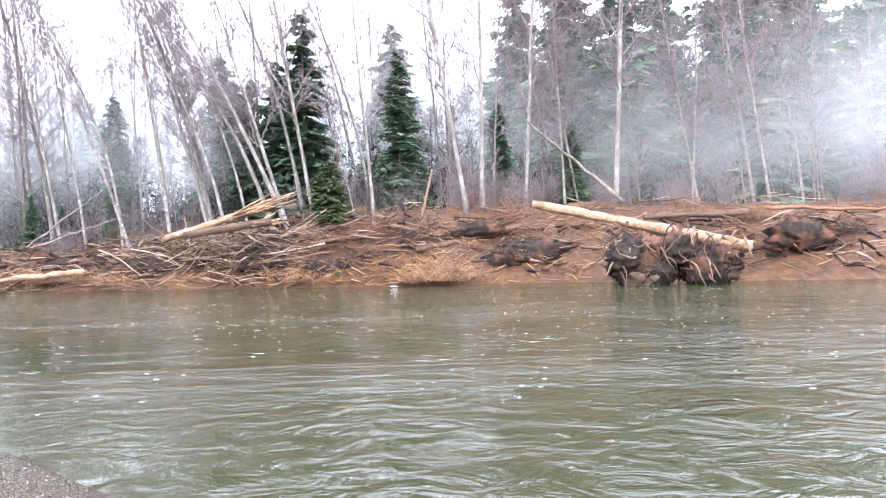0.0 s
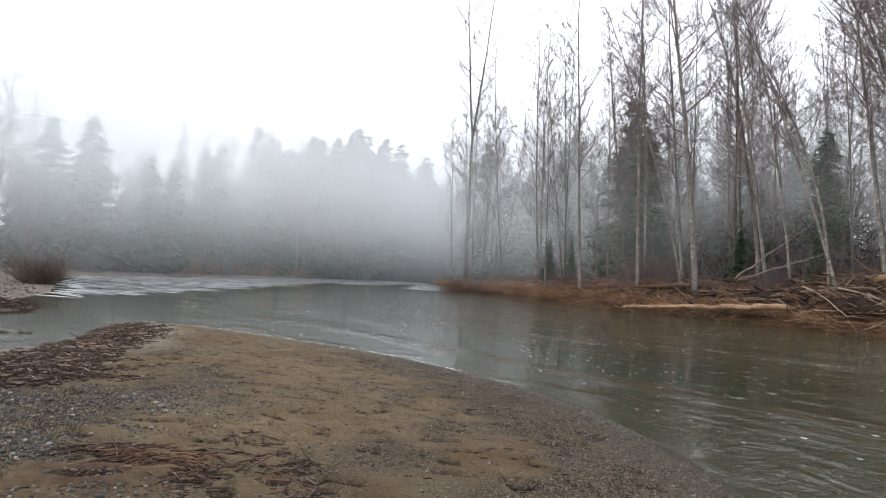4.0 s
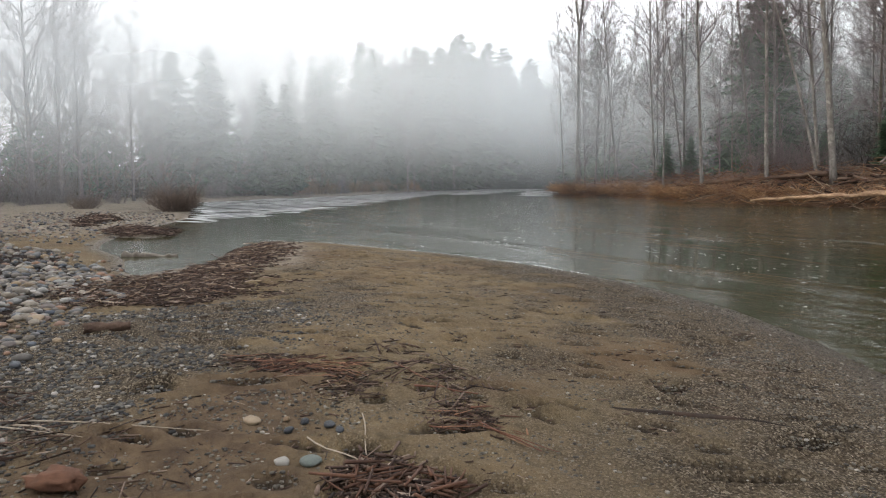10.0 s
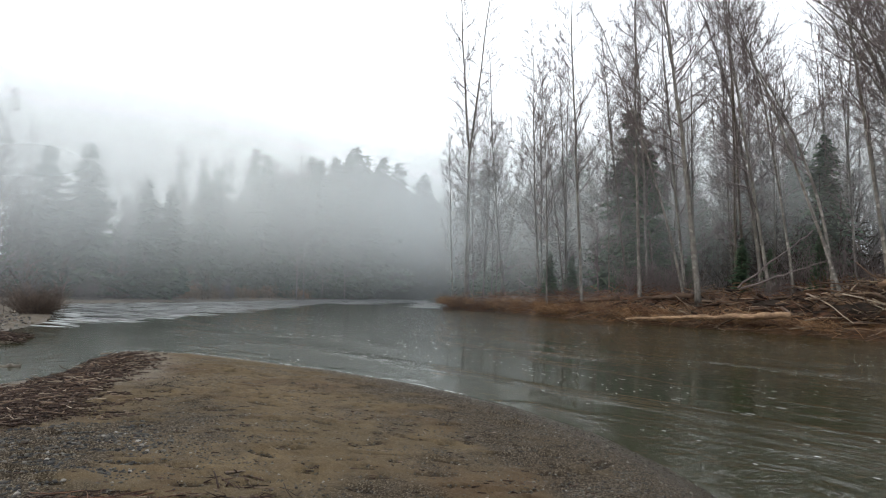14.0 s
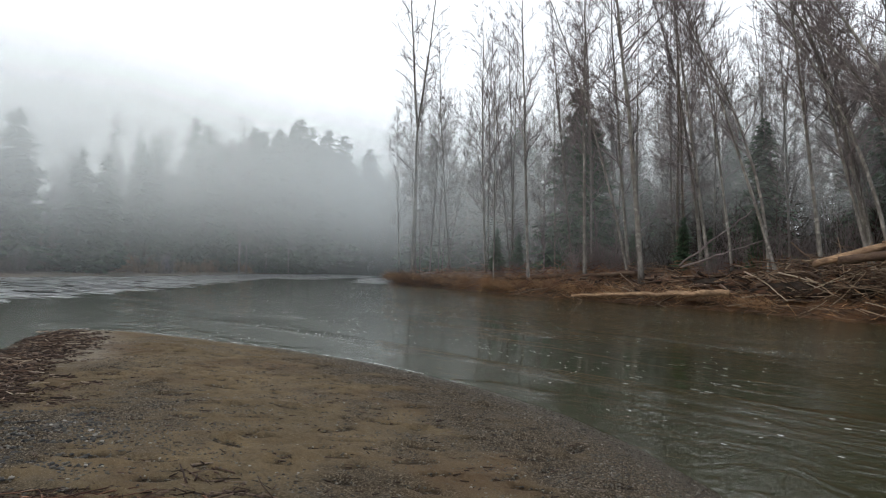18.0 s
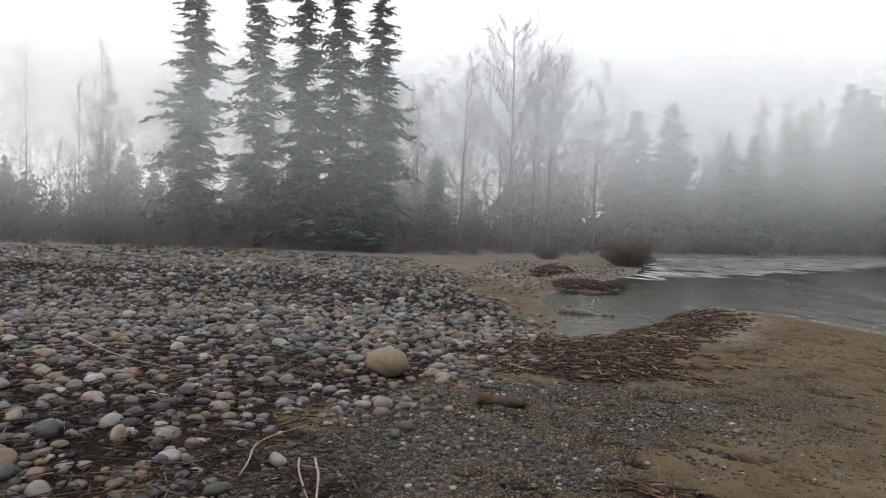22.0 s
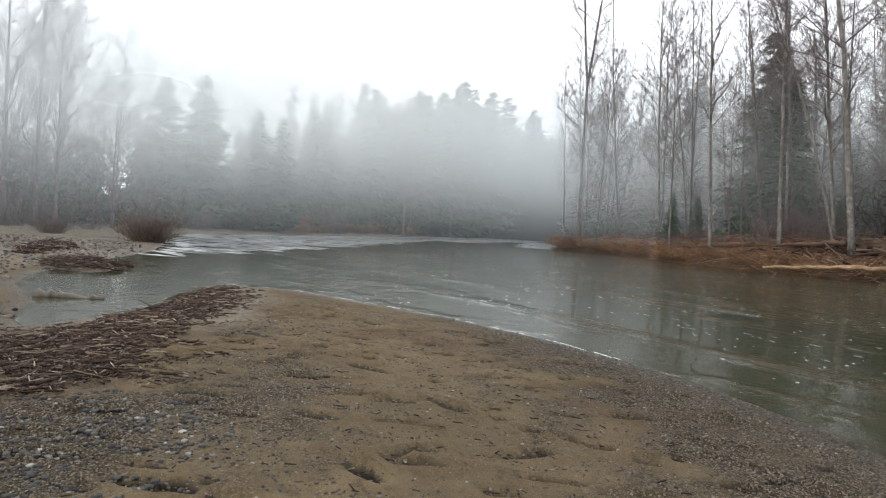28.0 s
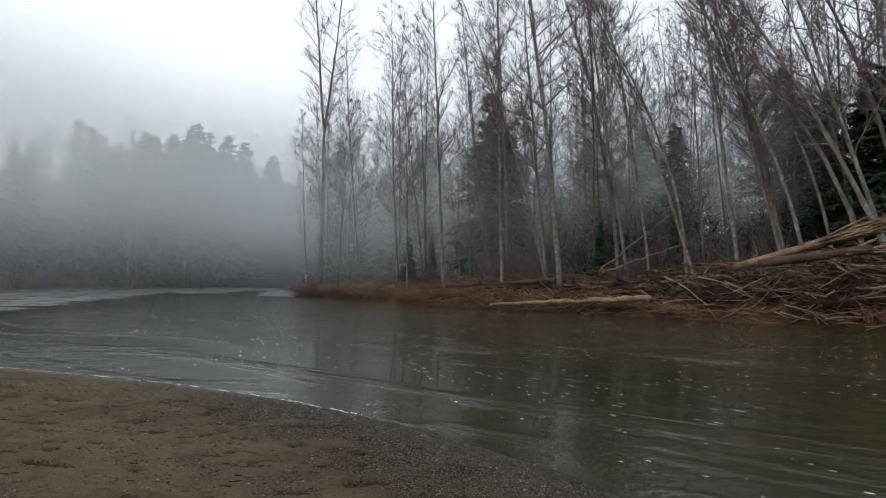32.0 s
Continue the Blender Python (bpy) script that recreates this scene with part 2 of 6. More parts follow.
M_GRAVEL = shades("blue_grey_pebbles", ((0.0, (0.018, 0.017, 0.017)), (0.3, (0.05, 0.05, 0.05)), (0.55, (0.066, 0.062, 0.057)), (0.8, (0.10, 0.092, 0.078)), (0.95, (0.17, 0.155, 0.132)), (1.0, (0.34, 0.32, 0.29))), 0.75, "island", 26, 0.2)
M_GRIT = shades("sand_grit", ((0.0, (0.03, 0.027, 0.023)), (0.4, (0.075, 0.066, 0.053)), (0.75, (0.12, 0.105, 0.08)), (0.95, (0.17, 0.155, 0.125)), (1.0, (0.3, 0.28, 0.24))), 0.75, "island", 30, 0.3)
M_CHIPS = shades("wet_drift_wood_bits", ((0.0, (0.012, 0.007, 0.005)), (0.45, (0.044, 0.025, 0.018)), (0.8, (0.10, 0.064, 0.047)), (0.95, (0.19, 0.14, 0.108)), (1.0, (0.30, 0.24, 0.19))), 0.75, "island", 30, 0.2)
M_REDTWIG = shades("red_brown_twigs", ((0.0, (0.085, 0.040, 0.026)), (0.6, (0.19, 0.098, 0.056)), (1.0, (0.36, 0.24, 0.145))), 0.85, "island", 12, 0.2)
M_STICK = shades("grey_brown_sticks", ((0.0, (0.05, 0.031, 0.022)), (0.5, (0.125, 0.080, 0.054)), (0.85, (0.26, 0.19, 0.133)), (1.0, (0.42, 0.35, 0.27))), 0.85, "island", 9, 0.2)
M_RUST = shades("rust_brown_dead_grass", ((0.0, (0.135, 0.070, 0.038)), (0.5, (0.297, 0.168, 0.087)), (1.0, (0.513, 0.350, 0.210))), 0.9, "island", 6, 0.1)
M_NEEDLE = shades("dark_fir_needles", ((0.0, (0.038, 0.070, 0.042)), (0.6, (0.072, 0.121, 0.072)), (1.0, (0.123, 0.186, 0.105))), 0.8, "island", 3, 0.2)
M_BRUSH = shades("brown_brush", ((0.0, (0.07, 0.048, 0.037)), (0.6, (0.14, 0.098, 0.074)), (1.0, (0.24, 0.175, 0.13))), 0.9, "island", 8, 0.15)
M_RUSTY = shades("rusty_wet_twigs", ((0.0, (0.05, 0.022, 0.014)), (0.6, (0.12, 0.052, 0.03)), (1.0, (0.24, 0.13, 0.075))), 0.7, "island", 14, 0.25)
M_BLEACH = shades("bleached_wood", ((0.0, (0.19, 0.15, 0.11)), (1.0, (0.34, 0.29, 0.23))), 0.8, "island", 10, 0.2)
# near-black brown, picked to darken the low gaps in the thicket
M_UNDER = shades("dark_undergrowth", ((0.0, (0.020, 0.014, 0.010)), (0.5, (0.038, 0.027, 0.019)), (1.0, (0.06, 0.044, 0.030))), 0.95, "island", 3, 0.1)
M_GREEN = shades("green_shrub_leaves", ((0.0, (0.03, 0.05, 0.02)), (0.6, (0.06, 0.09, 0.035)), (1.0, (0.10, 0.13, 0.05))), 0.8, "island", 3, 0.2)
M_FOAM = shades("river_foam", ((0.0, (0.55, 0.55, 0.53)), (1.0, (0.8, 0.8, 0.78))), 0.6, "island", 9, 0.3)

# pale colour carries reflected sky as well as foam
M_RIFFLE = shades("broken_water", ((0.0, (0.364, 0.377, 0.377)), (1.0, (0.650, 0.663, 0.663))), 0.5, "island", 4, 0.4)


def fresh_wood():
    m = Mat("torn_pale_wood", 0.8, 0.25)
    g = m.noise(3.0, 6, 0.65, (1.0, 9.0, 9.0))
    w = m.noise(1.1, 3)
    c = m.ramp(g, (0.34, (0.085, 0.050, 0.030)), (0.5, (0.26, 0.165, 0.10)), (0.72, (0.46, 0.33, 0.21)))
    c = m.mix(m.ramp(w, (0.45, (0, 0, 0)), (0.62, (0.85, 0.85, 0.85))), c, (0.12, 0.075, 0.048))
    m.color(c).bump(g, 0.8, 0.02)
    return m.m


def log_bark():
    m = Mat("weathered_log", 0.85, 0.25)
    g = m.noise(3.0, 6, 0.7, (1.0, 8.0, 8.0))
    w = m.noise(0.8, 4)
    c = m.ramp(g, (0.25, (0.035, 0.021, 0.014)), (0.55, (0.095, 0.062, 0.043)), (0.85, (0.2, 0.15, 0.11)))
    c = m.mix(m.ramp(w, (0.4, (0, 0, 0)), (0.65, (0.8, 0.8, 0.8))), c, (0.045, 0.026, 0.018))
    m.color(c).bump(g, 0.9, 0.03)
    return m.m


M_TORN, M_LOG = fresh_wood(), log_bark()


def root_earth():
    m = Mat("dark_root_earth", 0.97, 0.1)
    g = m.noise(2.2, 7, 0.7)
    w = m.noise(0.7, 3)
    c = m.ramp(g, (0.3, (0.010, 0.008, 0.007)), (0.55, (0.032, 0.025, 0.021)), (0.75, (0.065, 0.052, 0.045)))
    c = m.mix(m.ramp(w, (0.5, (0, 0, 0)), (0.68, (1, 1, 1))), c, (0.12, 0.06, 0.035))
    m.color(c).bump(g, 1.0, 0.08)
    return m.m


M_ROOT = root_earth()


def ground_material():
    """Zones come with the sheet: red is gravel, green is drift litter and the darkened ground between cobbles, blue is
    the raw earth of the cut bank.
    """
    m = Mat("river_bar", 0.92, 0.15)
    z = m.n.new("ShaderNodeSeparateColor")
    m.l.new(m.attr("zone"), z.inputs[0])
    wet = m.attr("wet", "Fac")
    big, mid, fine = m.noise(0.55, 4), m.noise(2.6, 7, 0.7), m.noise(75, 4, 0.75)
    tracks = m.noise(1.6, 5, 0.65, (2.2, 6.5, 1.0), 0.95, distort=0.6)
    sand = m.ramp(mid, (0.25, (0.066, 0.047, 0.025)), (0.5, (0.122, 0.087, 0.045)), (0.75, (0.185, 0.133, 0.068)))
    sand = m.mix(m.ramp(big, (0.42, (0, 0, 0)), (0.62, (0.75, 0.75, 0.75))), sand, (0.074, 0.057, 0.031))
    sand = m.mix(m.ramp(fine, (0.42, (0.0, 0.0, 0.0)), (0.62, (0.8, 0.8, 0.8))), sand, (0.14, 0.108, 0.066))
    sand = m.mix(m.ramp(tracks, (0.6, (0, 0, 0)), (0.7, (0.3, 0.3, 0.3))), sand, (0.026, 0.019, 0.013))
    vor = m.voronoi(105)
    peb = m.n.new("ShaderNodeSeparateColor")
    m.l.new(vor, peb.inputs[0])
    grav = m.ramp(peb.outputs[0], (0.0, (0.016, 0.012, 0.009)), (0.4, (0.052, 0.040, 0.027)), (0.75, (0.105, 0.083, 0.056)), (1.0, (0.25, 0.21, 0.16)))
    litter = m.ramp(m.noise(16, 6, 0.7, (1, 2.5, 1)), (0.3, (0.007, 0.004, 0.0035)), (0.55, (0.020, 0.010, 0.007)), (0.8, (0.06, 0.034, 0.024)))
    earth = m.ramp(m.noise(1.6, 7, 0.7, (1, 1, 2.5)), (0.3, (0.022, 0.012, 0.008)), (0.47, (0.085, 0.04, 0.02)), (0.64, (0.185, 0.085, 0.035)), (0.85, (0.28, 0.15, 0.072)))
    edge = m.noise(3.0, 5, 0.7)

    def zone(ch):
        return m.ramp(m.math("ADD", z.outputs[ch], m.math("SUBTRACT", m.math("MULTIPLY", edge, 0.9), 0.45)), (0.4, (0, 0, 0)), (0.62, (1, 1, 1)))

    grit = m.noise(170, 3, 0.7)
    sand = m.mix(m.ramp(grit, (0.54, (0, 0, 0)), (0.65, (0.7, 0.7, 0.7))), sand, (0.024, 0.019, 0.014))
    grains = m.noise(110, 3, 0.75)
    sand = m.mix(m.ramp(grains, (0.61, (0, 0, 0)), (0.68, (0.75, 0.75, 0.75))), sand, (0.30, 0.26, 0.19))
    sand = m.mix(m.ramp(m.noise(9, 6, 0.72), (0.52, (0, 0, 0)), (0.66, (0.6, 0.6, 0.6))), sand, (0.052, 0.040, 0.024))
    rust = m.ramp(m.noise(0.8, 4), (0.5, (0, 0, 0)), (0.66, (0.6, 0.6, 0.6)))
    sand = m.mix(rust, sand, (0.072, 0.042, 0.022))
    dirt = m.ramp(m.noise(5, 6, 0.7), (0.3, (0.040, 0.026, 0.016)), (0.55, (0.085, 0.058, 0.034)), (0.78, (0.135, 0.1, 0.06)))
    sand = m.mix(m.attr("zone", "Alpha"), sand, dirt)
    patchy = m.ramp(m.math("ADD", z.outputs[0], m.math("SUBTRACT", m.math("MULTIPLY", edge, 0.9), 0.45)), (0.34, (0, 0, 0)), (0.72, (0.9, 0.9, 0.9)))
    c = m.mix(patchy, sand, grav)
    silt = m.ramp(m.noise(1.4, 6, 0.65), (0.3, (0.13, 0.112, 0.092)), (0.7, (0.25, 0.222, 0.19)))
    c = m.mix(m.math("MULTIPLY", m.attr("silt", "Fac"), m.ramp(edge, (0.35, (0.35, 0.35, 0.35)), (0.6, (0.95, 0.95, 0.95)))), c, silt)
    c = m.mix(zone(1), c, litter)
    c = m.mix(z.outputs[2], c, earth)
    # dark brown in the bottoms of the dents
    c = m.mix(m.math("MULTIPLY", m.attr("hollow_tone", "Fac"), m.ramp(mid, (0.3, (0.6, 0.6, 0.6)), (0.55, (1, 1, 1)))), c, (0.018, 0.013, 0.008))
    c = m.mix(m.math("MULTIPLY", wet, 0.5), c, (0.03, 0.024, 0.016))
    rough = m.math("SUBTRACT", 0.92, m.math("MULTIPLY", wet, 0.58))
    m.color(c).rough(rough)
    dist = m.voronoi(105, "Distance")
    h = m.math("ADD", m.math("MULTIPLY", fine, 0.35), m.math("MULTIPLY", mid, 0.7))
    h = m.math("SUBTRACT", h, m.math("MULTIPLY", m.ramp(tracks, (0.54, (0, 0, 0)), (0.68, (1, 1, 1))), 0.5))
    h = m.math("SUBTRACT", h, m.math("MULTIPLY", m.math("MULTIPLY", dist, zone(0)), 0.8))
    h = m.math("ADD", h, m.math("MULTIPLY", grit, 0.3))
    m.bump(h, 0.95, 0.035)
    return m.m


M_GROUND = ground_material()


def water_material():
    m = Mat("river_water", 0.045, 0.5)
    m.b.inputs["IOR"].default_value = 1.33
    murk = m.noise(0.05, 3)
    m.color(m.ramp(murk, (0.3, (0.021, 0.023, 0.009)), (0.7, (0.030, 0.031, 0.013))))
    swell = m.noise(0.45, 3, 0.5, (1.0, 1.5, 1.0), 0.12, distort=1.2)
    chop = m.noise(1.5, 4, 0.55, (1.0, 1.15, 1.0), 0.2, distort=1.5)
    ripple = m.noise(7.0, 3, 0.6, (1.0, 1.8, 1.0))
    calm = m.ramp(m.noise(0.07, 3, 0.5, (1.0, 2.2, 1.0), 0.3), (0.40, (0.25, 0.25, 0.25)), (0.62, (1, 1, 1)))
    sep, fast = m.n.new("ShaderNodeSeparateXYZ"), m.n.new("ShaderNodeMapRange")
    m.l.new(m.co.outputs["Object"], sep.inputs[0])
    fast.interpolation_type = "SMOOTHSTEP"
    for sock, v in zip(("From Min", "From Max", "To Min", "To Max"), (-9.0, 5.0, 0.17, 1.5)):
        fast.inputs[sock].default_value = v
    m.l.new(sep.outputs["X"], fast.inputs["Value"])
    mid_stream = m.n.new("ShaderNodeMapRange")
    mid_stream.interpolation_type = "SMOOTHSTEP"
    for sock, v in zip(("From Min", "From Max", "To Min", "To Max"), (14.0, 27.0, 0.17, 0.85)):
        mid_stream.inputs[sock].default_value = v
    m.l.new(sep.outputs["Y"], mid_stream.inputs["Value"])
    h = m.math("ADD", m.math("MULTIPLY", swell, 0.3), m.math("MULTIPLY", m.math("MULTIPLY", chop, calm), 0.8))
    h = m.math("MULTIPLY", m.math("ADD", h, m.math("MULTIPLY", m.math("MULTIPLY", ripple, calm), 0.055)), m.math("MAXIMUM", fast.outputs[0], mid_stream.outputs[0]))
    bands = m.ramp(m.noise(0.12, 4, 0.6, (0.4, 2.0, 1.0), -0.15, distort=1.6), (0.5, (0, 0, 0)), (0.62, (1, 1, 1)))
    streak = m.noise(2.4, 3, 0.6, (0.3, 2.6, 1.0), -0.15, distort=1.0)
    h = m.math("ADD", h, m.math("MULTIPLY", m.math("MULTIPLY", bands, streak), 0.3))
    m.bump(h, 0.55, WAVES)
    return m.m


M_WATER = water_material()


def fog_material(name, thick):
    """Lit, see-through mist: it scatters the daylight that falls on it and lets the rest pass."""
    m = bpy.data.materials.new(name)
    m.use_nodes = True
    n, l = m.node_tree.nodes, m.node_tree.links
    n.clear()
    out = n.new("ShaderNodeOutputMaterial")
    sca, tra, clear = n.new("ShaderNodeBsdfDiffuse"), n.new("ShaderNodeBsdfTranslucent"), n.new("ShaderNodeBsdfTransparent")
    sca.inputs[0].default_value = tra.inputs[0].default_value = FOG_COLOR
    both, mix = n.new("ShaderNodeMixShader"), n.new("ShaderNodeMixShader")
    l.new(sca.outputs[0], both.inputs[1])
    l.new(tra.outputs[0], both.inputs[2])
    geo, high = n.new("ShaderNodeTexCoord"), n.new("ShaderNodeAttribute")
    high.attribute_name = "level"
    prof = n.new("ShaderNodeValToRGB")
    prof.color_ramp.interpolation = "B_SPLINE"
    e = prof.color_ramp.elements
    e[0].position, e[1].position = 0.0, 1.0
    e[0].color = (0.1, 0.1, 0.1, 1)
    e[1].color = (0.0, 0.0, 0.0, 1)
    for p, v in ((0.07, 0.17), (0.19, 0.48), (0.33, 0.92), (0.46, 1.03), (0.6, 0.72), (0.75, 0.33), (0.88, 0.09)):
        el = e.new(p)
        el.color = (v, v, v, 1)
    l.new(high.outputs["Fac"], prof.inputs[0])
    drift = n.new("ShaderNodeTexNoise")
    drift.inputs["Scale"].default_value = 0.045
    drift.inputs["Detail"].default_value = 3
    l.new(geo.outputs["Object"], drift.inputs["Vector"])
    wob = n.new("ShaderNodeMapRange")
    wob.inputs["From Min"].default_value, wob.inputs["From Max"].default_value = 0.3, 0.7
    wob.inputs["To Min"].default_value, wob.inputs["To Max"].default_value = 0.86 * thick, 1.1 * thick
    l.new(drift.outputs["Fac"], wob.inputs["Value"])
    mul = n.new("ShaderNodeMath")
    mul.operation = "MULTIPLY"
    l.new(prof.outputs[0], mul.inputs[0])
    l.new(wob.outputs[0], mul.inputs[1])
    thicker, more = n.new("ShaderNodeAttribute"), n.new("ShaderNodeMath")
    thicker.attribute_name = "dense"
    more.operation = "MULTIPLY"
    l.new(mul.outputs[0], more.inputs[0])
    l.new(thicker.outputs["Fac"], more.inputs[1])
    l.new(more.outputs[0], mix.inputs[0])
    l.new(clear.outputs[0], mix.inputs[1])
    l.new(both.outputs[0], mix.inputs[2])
    l.new(mix.outputs[0], out.inputs[0])
    return m


# ---- mesh tools ----
rng = np.random.default_rng(7)


class Batch:
    """Gathers vertices and faces and makes one mesh of them."""

    def __init__(self):
        self.v, self.f, self.n = [], [], 0

    def add(self, verts, faces):
        verts = np.asarray(verts, float)
        self.v.append(verts)
        self.f.extend([tuple(int(i) + self.n for i in f) for f in faces])
        self.n += len(verts)

    def tube(self, pts, radii, sides=5, cap=True):
        pts = np.asarray(pts, float)
        k = len(pts)
        d = np.gradient(pts, axis=0)
        d /= np.linalg.norm(d, axis=1)[:, None] + 1e-9
        ref = np.array([0.0, 0.0, 1.0]) if abs(d[0][2]) < 0.8 else np.array([1.0, 0.0, 0.0])
        u = np.cross(d, ref)
        u /= np.linalg.norm(u, axis=1)[:, None] + 1e-9
        w = np.cross(d, u)
        a = np.arange(sides) * 2 * np.pi / sides
        r = np.asarray(radii, float)[:, None, None]
        v = pts[:, None, :] + r * (np.cos(a)[None, :, None] * u[:, None, :] + np.sin(a)[None, :, None] * w[:, None, :])
        faces = []
        for i in range(k - 1):
            for j in range(sides):
                j2 = (j + 1) % sides
                faces.append((i * sides + j, i * sides + j2, (i + 1) * sides + j2, (i + 1) * sides + j))
        if cap:
            faces.append(tuple(range(sides))[::-1])
            faces.append(tuple((k - 1) * sides + j for j in range(sides)))
        self.add(v.reshape(-1, 3), faces)

    def mesh(self, name, material, smooth=True):
        me = bpy.data.meshes.new(name)
        me.from_pydata(np.concatenate(self.v).tolist(), [], self.f)
        me.materials.append(material)
        if smooth:
            me.polygons.foreach_set("use_smooth", [True] * len(me.polygons))
        me.update()
        return me


def part(name, batch, material, parent, label="", smooth=True):
    ob = new(name, batch.mesh(name, material, smooth))
    ob.parent = parent
    if label:
        tagged(ob, label)
    return ob


def empty(name, label, category, group="", kind=""):
    ob = new(name)
    ob.empty_display_size = 0.2
    return tagged(ob, label, category, group, kind)


def ico(sub):
    bm = bmesh.new()
    bmesh.ops.create_icosphere(bm, subdivisions=sub, radius=1.0)
    v = np.array([x.co[:] for x in bm.verts])
    f = [tuple(y.index for y in x.verts) for x in bm.faces]
    bm.free()
    return v, f


ICO = {1: ico(1), 2: ico(2), 3: ico(3)}


def rot_z(a):
    c, s = math.cos(a), math.sin(a)
    return np.array([[c, -s, 0], [s, c, 0], [0, 0, 1]])


def stone_shape(sub, seed, flat=0.6):
    """A water-worn stone of unit size."""
    r = np.random.default_rng(seed)
    v, f = ICO[sub]
    v = v.copy()
    for _ in range(4):
        d = r.normal(size=3)
        d /= np.linalg.norm(d)
        cut = r.uniform(0.5, 0.8)
        over = np.maximum(v @ d - cut, 0)
        v -= over[:, None] * d * r.uniform(0.5, 0.8)
    v *= np.array([1.0, r.uniform(0.65, 0.95), flat * r.uniform(0.75, 1.15)])
    return v, f


def inside(poly, x, y):
    poly = np.asarray(poly, float)
    res = np.zeros(np.shape(x), bool)
    for (x1, y1), (x2, y2) in zip(poly, np.roll(poly, -1, axis=0)):
        if y1 == y2:
            continue
        hit = ((y1 > y) != (y2 > y)) & (x < (x2 - x1) * (y - y1) / (y2 - y1) + x1)
        res ^= hit
    return res


def edge_dist(line, x, y, closed=True):
    line = np.asarray(line, float)
    best = np.full(np.shape(x), 1e9)
    ends = np.roll(line, -1, axis=0) if closed else line[1:]
    for (x1, y1), (x2, y2) in zip(line, ends):
        dx, dy = x2 - x1, y2 - y1
        t = np.clip(((x - x1) * dx + (y - y1) * dy) / (dx * dx + dy * dy + 1e-12), 0, 1)
        best = np.minimum(best, np.hypot(x - x1 - t * dx, y - y1 - t * dy))
    return best


def signed(poly, x, y):
    d = edge_dist(poly, x, y)
    return np.where(inside(poly, x, y), d, -d)


def ease(a, b, x):
    t = np.clip((x - a) / (b - a), 0, 1)
    return t * t * (3 - 2 * t)


def lumps(x, y, scale, seed=0):
    """Cheap smooth unevenness, about -1 to 1."""
    r = np.random.default_rng(seed)
    s = np.zeros(np.shape(x))
    for i in range(7):
        a, ph = r.uniform(0, 2 * np.pi), r.uniform(0, 6.28)
        k = r.uniform(0.6, 1.7) / scale
        s = s + np.sin((x * math.cos(a) + y * math.sin(a)) * k * 6.28 + ph)
    return s / 3.5


# ---- the lie of the land (water level is 0) ----
NEAR_LAND = [(700, -60), (60, -12), (20, -2), (6, 1.3), (1.5, 2.7), (-1.2, 3.6), (-3.1, 4.55), (-4.4, 5.7), (-5.4, 6.35), (-6.7, 6.98), (-8.3, 7.38), (-9.6, 7.48),
             (-11, 7.48), (-12.9, 7.18), (-15.1, 6.5), (-16.6, 5.95), (-17.6, 5.0), (-17.2, 4.6), (-15.9, 3.8), (-14.7, 3.35), (-13.9, 2.9), (-13.4, 2.25), (-12.8, 1.6), (-13.4, 1.5),
             (-15.0, 1.65), (-15.9, 1.62), (-17.5, 1.4), (-19.1, 1.6), (-20.6, 2.05), (-20.0, 2.6), (-20.2, 3.2), (-22.0, 3.65), (-23.5, 3.1), (-25.4, 3.9), (-28.2, 5.0), (-31, 5.6), (-36, 6.6), (-47, 8.6), (-54, 15.5),
             (-62, 26), (-78, 42), (-98, 66), (-150, 130), (-700, 500), (-700, -700), (700, -700)]
FAR_BANK = [(-700, 620), (-150, 150), (-76, 64), (-52, 41.2), (-49.4, 39.2), (-44, 40.6), (-37, 38.8), (-30, 37.2), (-24, 37.2), (-16, 36.6), (-8, 35.0), (-1.5, 33.2),
            (4, 33.4), (9, 32.2), (13, 30.6), (20, 29.2), (60, 30), (700, 60), (700, 800), (-700, 800)]
COBBLES = [(-19, -0.5), (-15.2, 0.9), (-12.0, 1.2), (-10.4, 0.75), (-8.8, 0.5), (-7.7, 0.2), (-7.0, -0.5), (-6.1, -0.6), (-5.2, -1.5), (-4.2, -4.0), (-3, -12),
           (-22, -32), (-36, -16), (-33, -4), (-26, -1.5)]
GRAVEL = [(-7.6, 0.1), (-8.7, 0.9), (-8.7, 1.8), (-8.6, 2.6), (-7.3, 2.05), (-6.9, 1.6), (-6.2, 1.35), (-5.8, 0.95), (-5.3, 0.2), (-5.6, -0.5), (-6.6, -0.2)]
LITTER = [(-16.7, 4.65), (-14.4, 4.15), (-13.0, 3.6), (-11.7, 2.9), (-11.1, 2.7), (-10.2, 2.55), (-9.2, 2.25), (-9.2, 1.5), (-9.3, 0.9), (-10.1, 0.8), (-10.7, 1.0), (-11.4, 1.5), (-12.0, 2.0), (-12.9, 2.6), (-14.3, 3.45), (-15.4, 3.75)]
LITTER_B = [(-20.3, 3.1), (-22.0, 3.55), (-24.2, 2.9), (-23.0, 2.2), (-21.2, 2.0), (-20.4, 2.4)]
LITTER_D = [(-24, 1.5), (-28, 2.6), (-31, 2.4), (-27, 1.4)]
GRAVEL_B = [(-8.8, 2.3), (-9.9, 3.2), (-10.1, 3.9), (-8.7, 3.9), (-7.3, 3.2), (-7.2, 2.7), (-7.5, 2.3)]
LITTER_C = [(-7.4, -0.4), (-6.4, 0.25), (-5.5, 0.6), (-4.9, 0.5), (-4.6, -0.4), (-4.6, -2.5), (-6.2, -2.6), (-7.2, -1.4)]
